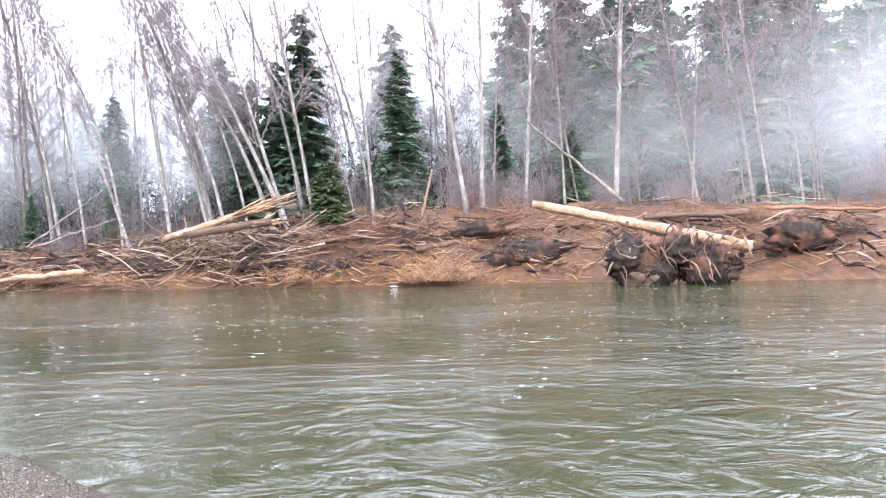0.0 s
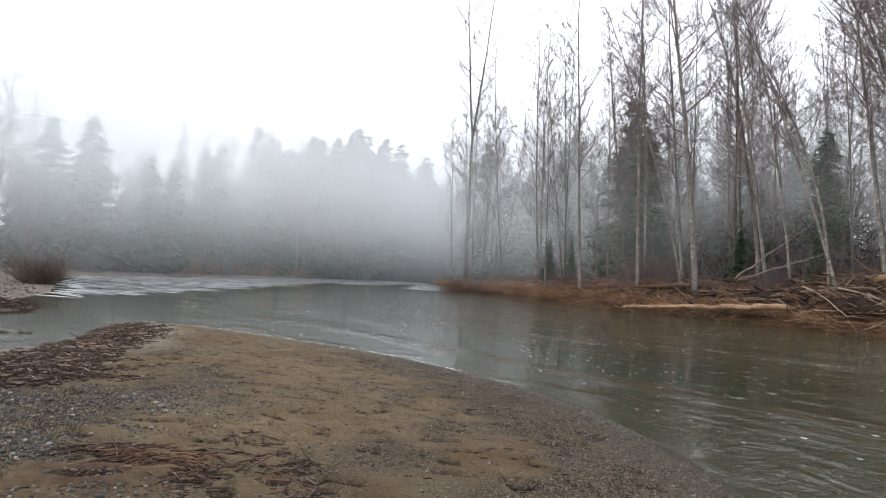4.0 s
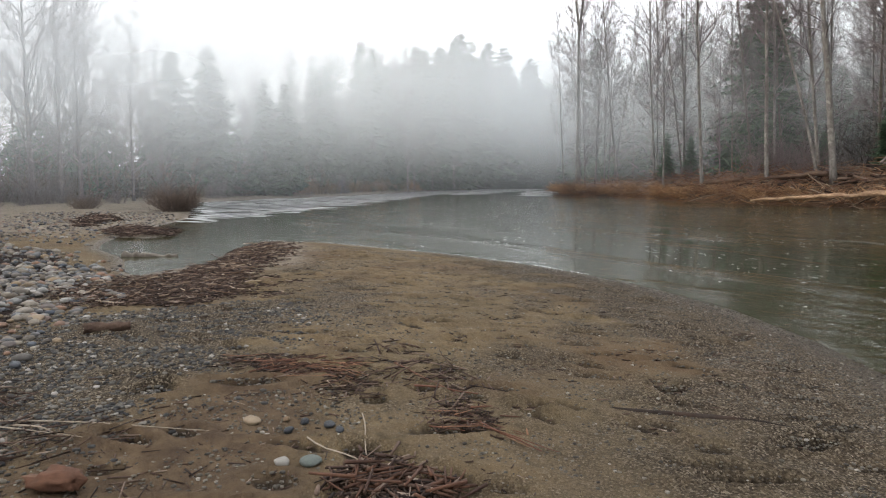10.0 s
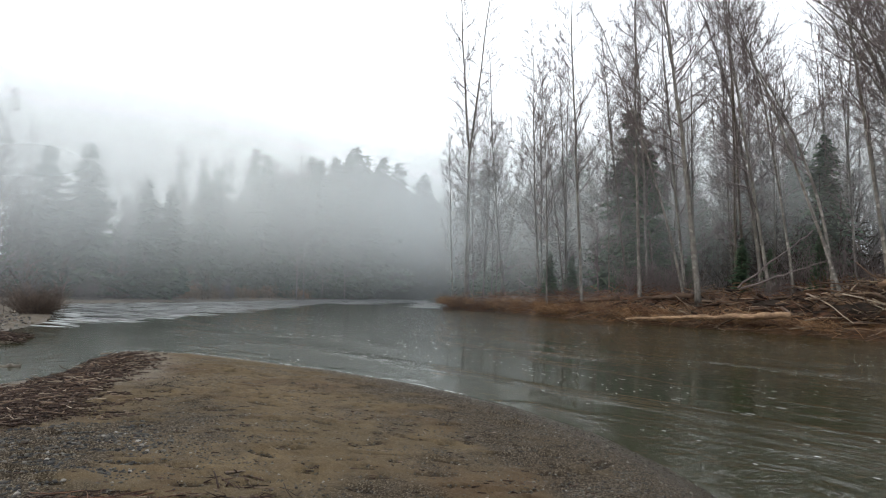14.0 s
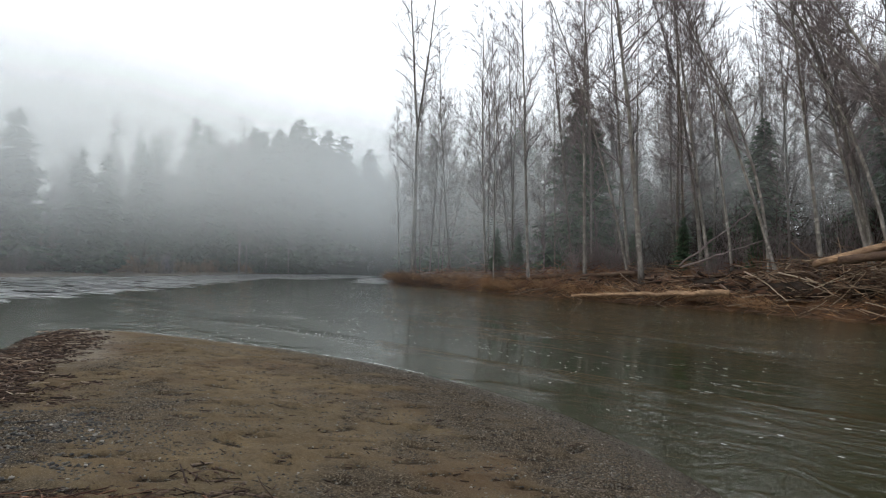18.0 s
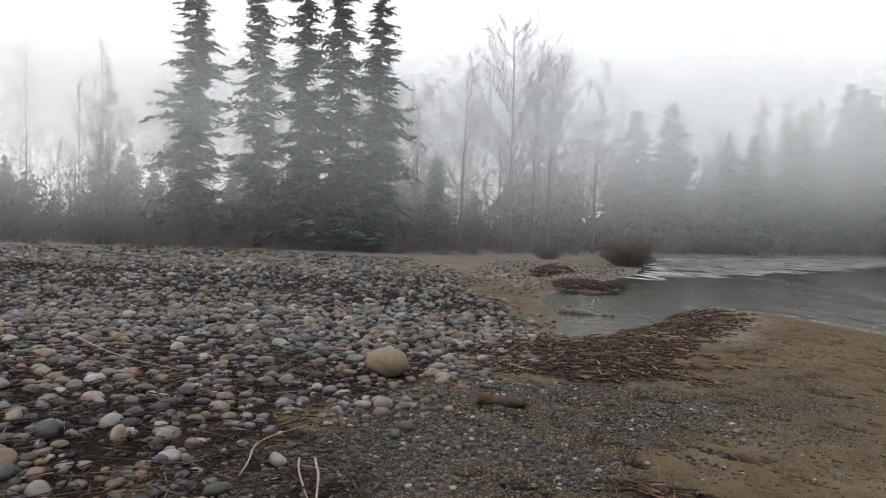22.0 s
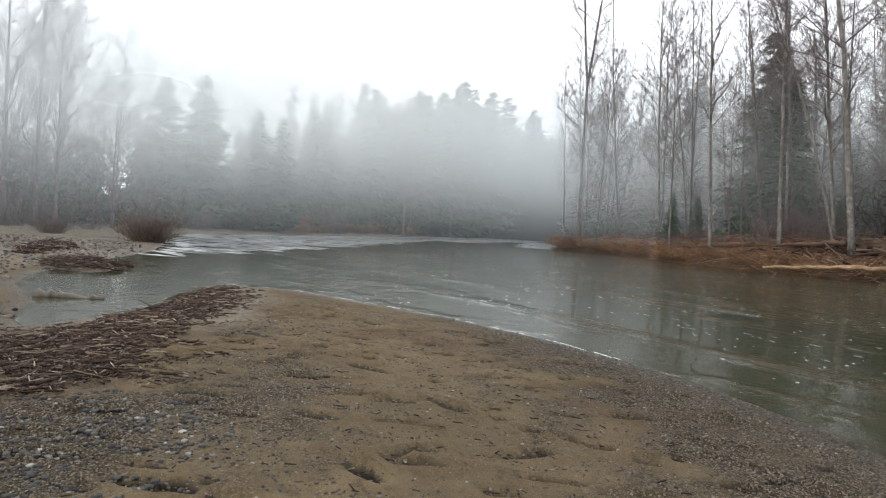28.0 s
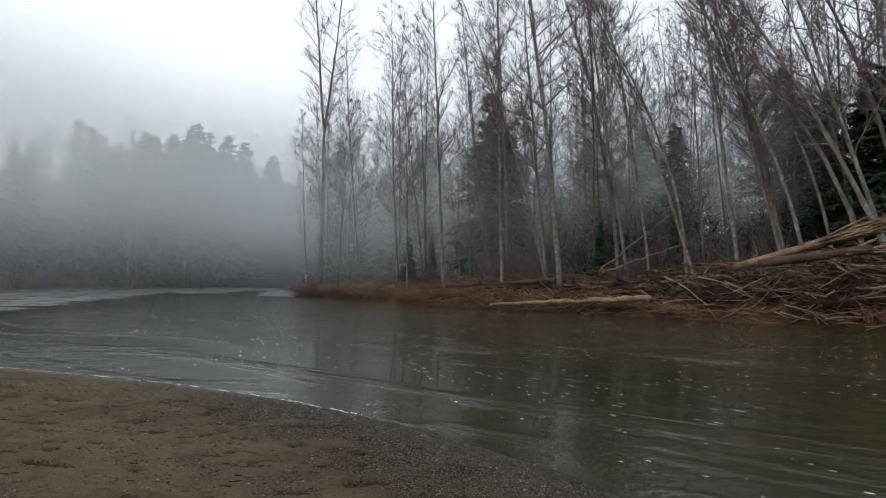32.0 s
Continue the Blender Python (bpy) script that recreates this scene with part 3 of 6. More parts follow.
OCHRE = [(-14.5, 5.4), (-11.2, 4.9), (-9.3, 4.7), (-7.6, 3.9), (-6.6, 3.4)]
DIRT = [(-4.4, -0.3), (-5.3, 0.1), (-5.6, 0.55), (-5.62, 0.83), (-5.9, 1.05), (-6.25, 1.25), (-6.35, 1.5), (-6.0, 1.95), (-4.9, 1.55), (-4.2, 1.1), (-3.6, 0.4)]


def bank_top(x):
    return np.interp(x, [-150, -80, -50, -40, -30, -20, -13, -7, 0, 8, 14, 30, 80], [1.2, 1.2, 1.3, 1.6, 2.0, 2.3, 2.7, 3.3, 3.9, 4.0, 3.7, 3.6, 4])


dent_r = np.random.default_rng(31)
DENTS = [(dent_r.uniform(-14, -2.6), dent_r.uniform(0.6, 7.4), dent_r.uniform(0.07, 0.24), dent_r.uniform(0.04, 0.07), 0.95 + dent_r.normal() * 0.35, dent_r.uniform(0.02, 0.055)) for _ in range(460)]


def dents(x, y):
    """Old footprints and scours: hollows with a low rim."""
    out = np.zeros(np.shape(x))
    for dx, dy, a, b, turn, deep in DENTS:
        near = (np.abs(x - dx) < 0.5) & (np.abs(y - dy) < 0.5)
        if not near.any():
            continue
        u, v = x[near] - dx, y[near] - dy
        c, s = math.cos(turn), math.sin(turn)
        q = ((u * c + v * s) / a) ** 2 + ((v * c - u * s) / b) ** 2
        out[near] += deep * (-np.exp(-q) + 0.45 * np.exp(-((np.sqrt(q) - 1.6) ** 2) * 3))
    return out


def height(x, y):
    x, y = np.asarray(x, float), np.asarray(y, float)
    near, far = signed(NEAR_LAND, x, y), signed(FAR_BANK, x, y)
    sand = 0.015 + 0.22 * (1 - np.exp(-np.maximum(near, 0) / 2.4)) + 0.012 * lumps(x, y, 2.3, 3) * ease(0.2, 1.5, near)
    cob = signed(COBBLES, x, y)
    sand = sand + 0.10 * ease(-0.6, 1.6, cob) + 0.05 * lumps(x, y, 7, 4) * ease(0.5, 4, cob)
    sand = sand * (1 - 0.75 * ease(-13, -30, x))
    bank = bank_top(x)
    rough = 0.22 * lumps(x, y, 2.6, 5) + 0.12 * lumps(x, y, 0.9, 6)
    wall = bank * (0.30 * ease(0, 0.7, far) + 0.38 * ease(0.6, 2.2, far) + 0.32 * ease(1.8, 4.5, far)) + rough * ease(0.1, 1.2, far) * np.minimum(bank / 3.0, 1.0)
    bed = -1.1 * (1 - np.exp(np.minimum(np.maximum(near, far), 0) / 2.6))
    return np.where(near > 0, sand, np.where(far > 0, wall + 0.01, bed))


def ground_at(x, y):
    return float(height(np.array([x]), np.array([y]))[0])


def build_ground():
    cx, cy = -3.0, 0.8
    rings = np.concatenate([np.arange(0.0, 1.2, 0.3), np.arange(1.2, 8, 0.04), np.arange(8, 14, 0.065), 14 * 1.0115 ** np.arange(0, 130), 62 * 1.06 ** np.arange(1, 50)])
    fine = np.linspace(math.radians(70), math.radians(215), 620)
    rest = np.linspace(math.radians(215), math.radians(430), 150)[1:-1]
    ang = np.concatenate([fine, rest])
    nr, na = len(rings), len(ang)
    x = cx + rings[:, None] * np.cos(ang)[None, :]
    y = cy + rings[:, None] * np.sin(ang)[None, :]
    z = height(x, y)
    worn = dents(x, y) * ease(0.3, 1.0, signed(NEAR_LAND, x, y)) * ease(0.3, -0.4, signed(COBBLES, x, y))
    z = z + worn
    co = np.stack([x, y, z], -1).reshape(-1, 3)
    i, j = np.meshgrid(np.arange(nr - 1), np.arange(na), indexing="ij")
    j2 = (j + 1) % na
    quads = np.stack([i * na + j, (i + 1) * na + j, (i + 1) * na + j2, i * na + j2], -1).reshape(-1, 4)
    me = bpy.data.meshes.new("ground")
    me.vertices.add(len(co))
    me.vertices.foreach_set("co", co.ravel())
    me.loops.add(quads.size)
    me.loops.foreach_set("vertex_index", quads.ravel().astype(np.int32))
    me.polygons.add(len(quads))
    me.polygons.foreach_set("loop_start", (np.arange(len(quads)) * 4).astype(np.int32))
    me.polygons.foreach_set("use_smooth", np.ones(len(quads), bool))
    me.update(calc_edges=True)
    px, py = co[:, 0], co[:, 1]
    near, far = signed(NEAR_LAND, px, py), signed(FAR_BANK, px, py)
    cob, gra = signed(COBBLES, px, py), signed(GRAVEL, px, py)
    lit = np.maximum.reduce([signed(LITTER, px, py), signed(LITTER_B, px, py) - 0.1, signed(LITTER_D, px, py) - 0.1, signed(LITTER_C, px, py) - 0.1])
    strand = 0.78 * ease(3.2, 0.7, near + 0.7 * lumps(px, py, 1.6, 61)) * ease(-14, -9.5, px) * (px < 0)
    dirt = ease(-0.25, 0.25, signed(DIRT, px, py) + 0.12 * lumps(px, py, 0.8, 31))
    mottled = 0.33 + 0.22 * lumps(px, py, 2.1, 11) + 0.12 * ease(-8, -4, px)
    band = edge_dist(OCHRE, px, py, False)
    mottled = mottled - 0.4 * ease(0.75, 0.2, band + 0.15 * lumps(px, py, 0.9, 41)) + 0.3 * ease(1.0, 0.3, np.hypot(px + 8.6, (py - 3.1) * 1.3) + 0.2 * lumps(px, py, 0.8, 42))
    g = np.maximum.reduce([ease(-0.5, 0.35, gra), 0.55 * ease(-0.6, 0.4, signed(GRAVEL_B, px, py) + 0.25 * lumps(px, py, 0.7, 71)), 0.75 * ease(-0.3, 0.5, cob) * (1 - dirt), strand, mottled * (near > 0.6)])
    g = np.where(px < -20, 0.3 + 0.35 * lumps(px, py, 5, 13), g)
    # litter tone also covers all the cobble ground, so the gaps go dark
    lt = np.maximum(ease(-0.35, 0.25, lit) * (0.5 + 0.4 * lumps(px, py, 0.7, 21)), (0.78 + 0.2 * lumps(px, py, 1.4, 22)) * ease(-0.3, 0.6, cob))
    lt = lt * (1 - 0.6 * dirt) * np.where(px < -22, 0.3, 1.0)
    zone = np.stack([g * (1 - 0.7 * dirt), lt, np.where(far > -0.6, 1.0, 0.0), np.maximum(dirt, 0.2 * ease(-0.3, 0.5, cob) * (px > -20))], -1)
    layer = me.color_attributes.new("zone", "FLOAT_COLOR", "POINT")
    layer.data.foreach_set("color", zone.astype(np.float32).ravel())
    wet = me.attributes.new("wet", "FLOAT", "POINT")
    wet.data.foreach_set("value", np.maximum.reduce([ease(0.5, 0.0, near) * (near > -3), 0.9 * (near <= 0), 0.3 * ease(-20, -25, px) * ease(6, 1, near + 2 * lumps(px, py, 6, 51))]).astype(np.float32))
    silt = me.attributes.new("silt", "FLOAT", "POINT")
    flat_mud = np.maximum(ease(-19, -24, px) * (near > 0.05), ease(0.7, 0.0, np.abs(signed(LITTER, px, py) + 0.35)) * ease(-11, -12.5, px) * (near > 0.05))
    silt.data.foreach_set("value", (0.8 * flat_mud).astype(np.float32))
    # grows with the depth of each dent
    hollow_tone = me.attributes.new("hollow_tone", "FLOAT", "POINT")
    hollow_tone.data.foreach_set("value", np.clip(-worn.ravel() * 110 - 1.0, 0, 1).astype(np.float32))
    me.materials.append(M_GROUND)
    return tagged(new("ground", me), "damp sand and gravel bar with drift litter, cut earth bank beyond the river", "ground", kind="structure")


ground = build_ground()


def build_water():
    bm = bmesh.new()
    bmesh.ops.create_grid(bm, x_segments=8, y_segments=8, size=700)
    me = bpy.data.meshes.new("water")
    bm.to_mesh(me)
    bm.free()
    me.materials.append(M_WATER)
    return tagged(new("water", me), "murky olive river water, rippled, reflecting white sky", "river", kind="structure")


water = build_water()


def fog_veil(radius, thick):
    """A closed shell of mist round the camera, shaped by bearing to fit its view."""
    seg, b = 160, Batch()
    a = np.arange(seg) * 2 * np.pi / seg
    # bulges and dips by bearing keep some trees clear and others hazed in view
    swing = np.clip(1 - np.abs(a - math.radians(141)) / np.where(a > math.radians(141), math.radians(24), math.radians(36)), 0, 1)
    r = radius * (1 + 0.02 * np.sin(3 * a + radius)) + (0.22 * (115 - radius) + (10 if radius > 60 else 0)) * swing * swing * (3 - 2 * swing)
    deg = np.degrees(a)
    near_side = 1 - 0.24 * ease(140, 178, deg) * ease(310, 260, deg)
    cut_bank = ease(126, 110, deg) * ease(30, 60, deg)
    r = r * near_side + 2.5 * cut_bank
    zs = [radius * k for k in (-0.01, 0.025, 0.05, 0.075, 0.1, 0.135, 0.18, 0.23, 0.28, 0.34, 0.4, 0.46)]
    v = [(-3 + rr * math.cos(q), 1 + rr * math.sin(q), z * k) for z in zs for rr, q, k in zip(r, a, near_side)]
    f = [(i * seg + j, i * seg + (j + 1) % seg, (i + 1) * seg + (j + 1) % seg, (i + 1) * seg + j) for i in range(len(zs) - 1) for j in range(seg)]
    b.add(v, f)
    me = b.mesh("fog_bank", fog_material("mist", thick))
    level = me.attributes.new("level", "FLOAT", "POINT")
    up = np.maximum(np.array(zs) / (0.41 * radius), 0)[:, None]
    level.data.foreach_set("value", (up * (1 - 0.6 * cut_bank * ease(0.5, 0.2, up))).ravel().astype(np.float32))
    dense = me.attributes.new("dense", "FLOAT", "POINT")
    dense.data.foreach_set("value", np.tile(1 + 0.1 * ease(150, 166, deg) * ease(300, 270, deg), len(zs)).astype(np.float32))
    ob = new("fog_bank", me)
    return tagged(ob, "thin pale shell of river fog, shaped round the camera", "fog", "banks of fog", "structure")


for fog_radius, fog_thick in FOG:
    fog_veil(fog_radius, fog_thick)


# ---- trees ----
def wander(r, start, d, length, n, bend=0.12, up=0.0):
    pts, p, d = [np.array(start, float)], np.array(start, float), np.array(d, float)
    for _ in range(n):
        d = d + r.normal(size=3) * bend + np.array([0, 0, up])
        d /= np.linalg.norm(d)
        p = p + d * length / n
        pts.append(p.copy())
    return np.array(pts)


def along(line, f):
    return np.array([np.interp(f, np.linspace(0, 1, len(line)), line[:, c]) for c in range(3)])


def bare_tree(seed, tall, girth, crown_from=0.3, reach=0.15, limbs=34, lean=0.0, bow=0.0, name="bare_tree", bark_m=None, label="", fork=0.0, wide=False, subs=9, twigs=7, fat=1.0, base=0.6):
    """A leafless tree: a tapered trunk that leans and bows toward -x, limbs that rise from it, side branches and fine twigs."""
    r = np.random.default_rng(seed)
    tree = empty(name, label, "tree", "riverside trees")
    trunk, crown = Batch(), Batch()
    n = 18
    t = np.linspace(0, 1, n)
    sway = np.cumsum(r.normal(size=(n, 2)) * 0.0028 * tall, axis=0) * t[:, None]
    z = t * tall
    line = np.stack([sway[:, 0] - lean * z - bow * z * z, sway[:, 1], z - 0.3], -1)
    rad = girth * 0.42 * (1 - 0.96 * t) ** 0.9 + 0.006
    rad *= 1 + 0.05 * r.normal(size=n)
    rad[0] *= 1.4
    stems = [(line, rad, crown_from)]
    if fork:
        k = int(fork * n)
        side = line[k:].copy()
        u = np.linspace(0, 1, n - k)
        side[:, 0] += u ** 0.85 * tall * 0.1
        side[:, 1] += u * tall * 0.02
        line[k:, 0] -= u ** 0.85 * tall * 0.035
        stems.append((side, rad[k:] * 0.9, 0.0))
    for ln, rd, _ in stems:
        trunk.tube(ln, rd, 8)
    for ln, rd, low in stems:
        count = limbs if ln is line else int(limbs * 0.55)
        for i in range(count):
            f = low + (0.99 - low) * (i + r.uniform(0, 1)) / count
            p, g = along(ln, f), np.interp(f, np.linspace(0, 1, len(rd)), rd)
            a = r.uniform(0, 2 * np.pi)
            rise = r.uniform(0.35, 1.0) + 0.5 * f if not wide else r.uniform(0.5, 1.5)
            d = np.array([math.cos(a), math.sin(a), rise])
            d /= np.linalg.norm(d)
            h = p[2] / tall
            size = tall * reach * r.uniform(0.5, 1.15) * (base + (1.05 - base) * math.sin(math.pi * min(max((h - 0.1) / 0.75, 0.05), 1.0)) ** 0.6) * (1.0 if h < 0.8 else 0.35 + 0.65 * (1 - h) / 0.2)
            limb = wander(r, p, d, size, 6, 0.09, 0.055)
            b0 = min(g * 0.55, 0.012 + size * 0.0095)
            crown.tube(limb, np.linspace(b0, 0.005 * fat, 7), 4, False)
            for s in range(subs):
                q = 0.18 + 0.8 * (s + r.uniform()) / subs
                at = along(limb, q)
                way = along(limb, min(q + 0.12, 1.0)) - along(limb, max(q - 0.12, 0.0))
                way /= np.linalg.norm(way) + 1e-9
                out = np.cross(way, r.normal(size=3))
                out /= np.linalg.norm(out) + 1e-9
                d2 = way + out * r.uniform(0.5, 1.15) + np.array([0, 0, 0.2])
                d2 /= np.linalg.norm(d2)
                l2 = size * r.uniform(0.28, 0.62) * (1.25 - 0.75 * q)
                br = wander(r, at, d2, l2, 3, 0.12, 0.06)
                crown.tube(br, np.linspace(max(b0 * 0.42, 0.010 * fat), 0.006 * fat, 4), 3, False)
                for k in range(twigs):
                    at2 = along(br, r.uniform(0.15, 1.0))
                    d3 = d2 + r.normal(size=3) * 0.42 + np.array([0, 0, 0.12])
                    d3 *= l2 * r.uniform(0.3, 0.75) / np.linalg.norm(d3)
                    w = np.cross(d3, r.normal(size=3))
                    w *= 0.0075 * fat / (np.linalg.norm(w) + 1e-9)
                    crown.add([at2 - w, at2 + w, at2 + d3 + w * 0.4, at2 + d3 - w * 0.4], [(0, 1, 2, 3)])
    part("trunk", trunk, bark_m or M_ALDER, tree)
    part("crown", crown, M_TWIG, tree, "leafless branches and twigs")
    return tree


def conifer(seed, tall, spread, label, name="fir_tree", bare=0.04, gaps=0.15, clumps=9, material=None, dense=15, power=0.75, leaf=1.0, ragged=0.12):
    """A fir: trunk, and drooping boughs set with many small sprays of needles."""
    r = np.random.default_rng(seed)
    tree = empty(name, label, "tree", "fir trees")
    trunk, crown = Batch(), Batch()
    trunk.tube([(0, 0, -0.3), (r.normal() * 0.04, 0, tall * 0.5), (0, 0, tall)], [tall * 0.014 + 0.05, tall * 0.008 + 0.02, 0.012], 7)
    n = int(tall * dense)
    for i in range(n):
        f = bare + (1 - bare) * (i + r.uniform()) / n
        if r.uniform() < gaps:
            continue
        a = r.uniform(0, 2 * np.pi)
        size = spread * (1.02 - f) ** power * (r.uniform(0.55, 1.15) if ragged < 0.2 else r.uniform(0.35, 1.2)) + 0.12
        size *= 1 + ragged * math.sin(f * tall * 1.7 + 2 * a + seed) + ragged * 0.6 * math.sin(f * tall * 4.1 - a)
        out = np.array([math.cos(a), math.sin(a), 0])
        p0 = np.array([0, 0, f * tall])
        sag = r.uniform(-0.05, 0.5)
        side = np.array([-out[1], out[0], 0])
        for k in range(clumps):
            q = (k + r.uniform(0.2, 1)) / clumps
            c = p0 + out * size * q + np.array([0, 0, -sag * size * q * q + 0.12 * size * q])
            w = (size * 0.34 * (1.15 - q) + 0.12) * leaf
            for s in (-1, 1):
                tip = c + side * s * w * r.uniform(0.6, 1.2) + out * w * r.uniform(0.3, 0.9) + np.array([0, 0, -w * r.uniform(0.1, 0.55)])
                e = (out * r.uniform(0.4, 0.8) + np.array([0, 0, r.uniform(-0.5, 0.5)])) * w * 0.6
                crown.add([c - e * 0.5, c + e, tip], [(0, 1, 2)])
    part("trunk", trunk, M_DARKBARK, tree)
    part("crown", crown, material or M_NEEDLE, tree, "drooping boughs of dark needles", False)
    return tree


def shrub(seed, tall, stems, material, label, name="shrub", lean=0.35, fine=3):
    r = np.random.default_rng(seed)
    b = Batch()
    for _ in range(stems):
        a = r.uniform(0, 2 * np.pi)
        base = np.array([r.normal() * tall * 0.22, r.normal() * tall * 0.22, -0.1])
        d = np.array([math.cos(a) * lean, math.sin(a) * lean, 1.0])
        st = wander(r, base, d / np.linalg.norm(d), tall * r.uniform(0.5, 1.1), 5, 0.12)
        b.tube(st, np.linspace(0.005 + 0.006 * tall, 0.004, 6), 3, False)
        for _ in range(fine):
            at = st[r.integers(2, 6)]
            d2 = d + r.normal(size=3) * 0.7
            tw = wander(r, at, d2 / np.linalg.norm(d2), tall * r.uniform(0.12, 0.35), 2, 0.15)
            b.tube(tw, [0.007, 0.005, 0.003], 3, False)
    ob = new(name, b.mesh(name, material))
    return tagged(ob, label, "shrub", "bare shrubs")


def place(ob, x, y, scale=1.0, turn=0.0, lean=0.0, toward=180.0, sink=0.0, z=None):
    """Pose for a copy: at x, y on the ground, turned, then leaning by some degrees toward a compass angle."""
    zz = (ground_at(x, y) if z is None else z) - sink
    axis = Vector((-math.sin(radians(toward)), math.cos(radians(toward)), 0))
    m = Matrix.Translation((x, y, zz)) @ Matrix.Rotation(radians(lean), 4, axis) @ Matrix.Rotation(radians(turn), 4, "Z")
    c = copy_thing(ob, m)
    c.scale = (scale, scale, scale)
    return c


def drop_thing(ob):
    for o in (*ob.children_recursive, ob):
        bpy.data.objects.remove(o)


SLIM = "slender leafless alder with pale grey bark on the cut bank"
slim = [bare_tree(20 + i, 25, 0.26, 0.2, 0.155, 46, label=SLIM) for i in range(4)]
bent = [bare_tree(30 + i, 23, 0.3, 0.28, 0.15, 34, 0.02, 0.007 + 0.004 * i, twigs=5, subs=8, label="leafless alder bowed out over the river, pale bark") for i in range(2)]
sapling = [bare_tree(60 + i, 12, 0.085, 0.12, 0.13, 30, 0.02 * i, name="sapling", label="thin leafless alder sapling in the thicket", bark_m=M_TWIG, subs=8, twigs=6) for i in range(3)]
wood = [bare_tree(65 + i, 21, 0.17, 0.12, 0.13, 34, 0.015 * i, label="leafless alder deep in the misty wood", bark_m=M_DARKBARK, subs=9, twigs=6) for i in range(4)]
cotton = [bare_tree(70 + i, 20, 0.5, 0.16, 0.34, 44, label="broad leafless cottonwood, pale in the fog", wide=True, bark_m=M_TWIG, subs=9, twigs=6, fat=1.2, base=0.8) for i in range(2)]
fir_small = conifer(80, 9.0, 2.3, "young dark green fir at the edge of the wood", gaps=0.12, dense=26, clumps=10)
fir_tall = [conifer(81 + i, 20.0, 3.1, "tall ragged fir standing in fog", gaps=0.42, clumps=9, dense=24, power=0.42, leaf=1.0, ragged=0.28) for i in range(2)]
fir_far = [conifer(85 + i, 20.0, 4.9 + 0.5 * i, "tall fir, dim in the fog across the river", gaps=0.28, clumps=7, dense=17, power=0.66, leaf=1.4) for i in range(3)]
green_bush = conifer(90, 3.4, 1.9, "bushy bright green young fir", name="young_fir", gaps=0.05, material=M_GREEN, dense=40)
brush = [shrub(100 + i, 3.0, 60, M_TWIG, "bare brown brush under the trees", fine=7) for i in range(3)]

# the trees that stand out one by one: x, y, height, girth, lean, bow, foot of the crown, reach, limbs, fork, label
STAND = [
    (-49.9, 42.5, 34, 0.40, 0.012, 0.0005, 0.22, 0.10, 44, 0.4, "tall leafless cottonwood with two stems on the point of the bank"),
    (-51.3, 42.2, 16.5, 0.16, 0.115, -0.0015, 0.25, 0.12, 34, 0, "thin leafless alder beside the two-stemmed cottonwood"),
    (-37.2, 39.6, 16.5, 0.15, 0.035, 0, 0.3, 0.12, 34, 0, "slim leafless alder with a narrow crown"),
    (-33.3, 39.0, 27, 0.27, 0.085, -0.0004, 0.3, 0.13, 44, 0, "tall straight leafless alder, pale bark"),
    (-28.8, 39.4, 26, 0.30, 0.07, -0.0018, 0.32, 0.13, 42, 0, "straight leafless alder with mottled bark"),
    (-24.3, 38.9, 27, 0.46, 0.105, 0.0018, 0.3, 0.19, 34, 0, "stout leafless alder with long level limbs"),
    (-25.6, 39.6, 24, 0.22, 0.24, 0.0065, 0.35, 0.13, 32, 0, "thin leafless alder leaning far over the bank"),
    (-16.1, 38.6, 22, 0.24, 0.30, 0.0040, 0.32, 0.15, 32, 0, "leafless alder leaning out over the river"),
    (-16.7, 38.9, 20, 0.24, 0.02, 0.022, 0.34, 0.15, 28, 0, "leafless alder bent over like a bow"),
    (-14.0, 38.7, 25, 0.27, 0.115, 0.0008, 0.3, 0.15, 36, 0, "leafless alder with pale patchy bark"),
    (-10.8, 38.0, 18, 0.25, 0.11, 0.020, 0.36, 0.16, 28, 0, "leafless alder arching out over the river"),
    (-9.7, 38.4, 17, 0.2, 0.09, 0.022, 0.4, 0.15, 26, 0, "thin arching leafless alder"),
    (-8.2, 38.0, 18, 0.3, 0.22, 0.024, 0.36, 0.16, 28, 0, "heavy leafless alder arching low over the bank"),
    (-19.4, 40.5, 22, 0.2, 0.1, 0.004, 0.32, 0.14, 32, 0, "thin leafless alder in the edge of the wood"),
    (-12.3, 40.6, 22, 0.2, 0.16, 0.006, 0.34, 0.14, 30, 0, "leaning leafless alder in the edge of the wood"),
]
for i, (x, y, tall, girth, lean, bow, low_limb, reach, limbs, fork, label) in enumerate(STAND):
    bare_tree(700 + i, tall, girth, low_limb, reach, limbs, lean, bow, label=label, fork=fork).location = (x, y, ground_at(x, y))
for x, y, kind, scale, turn, lean, toward in TREES:
    pool = {"slim": slim, "bent": bent, "sap": sapling, "fir": [fir_small], "green": [green_bush], "tall": fir_tall, "far": fir_far, "cotton": cotton}[kind]
    place(pool[int(abs(turn)) % len(pool)], x, y, scale, turn, lean, toward)

# thicket behind the cut bank, thinning to the point
r = np.random.default_rng(5)
EDGE_X = [-50, -30, 0, 10, 20, 60]


def behind(x, offs, deep, power=1.3):
    return np.interp(x, EDGE_X, [offs[0], offs[1], offs[2], offs[3], offs[4], offs[5]]) + r.uniform(0, 1) ** power * deep


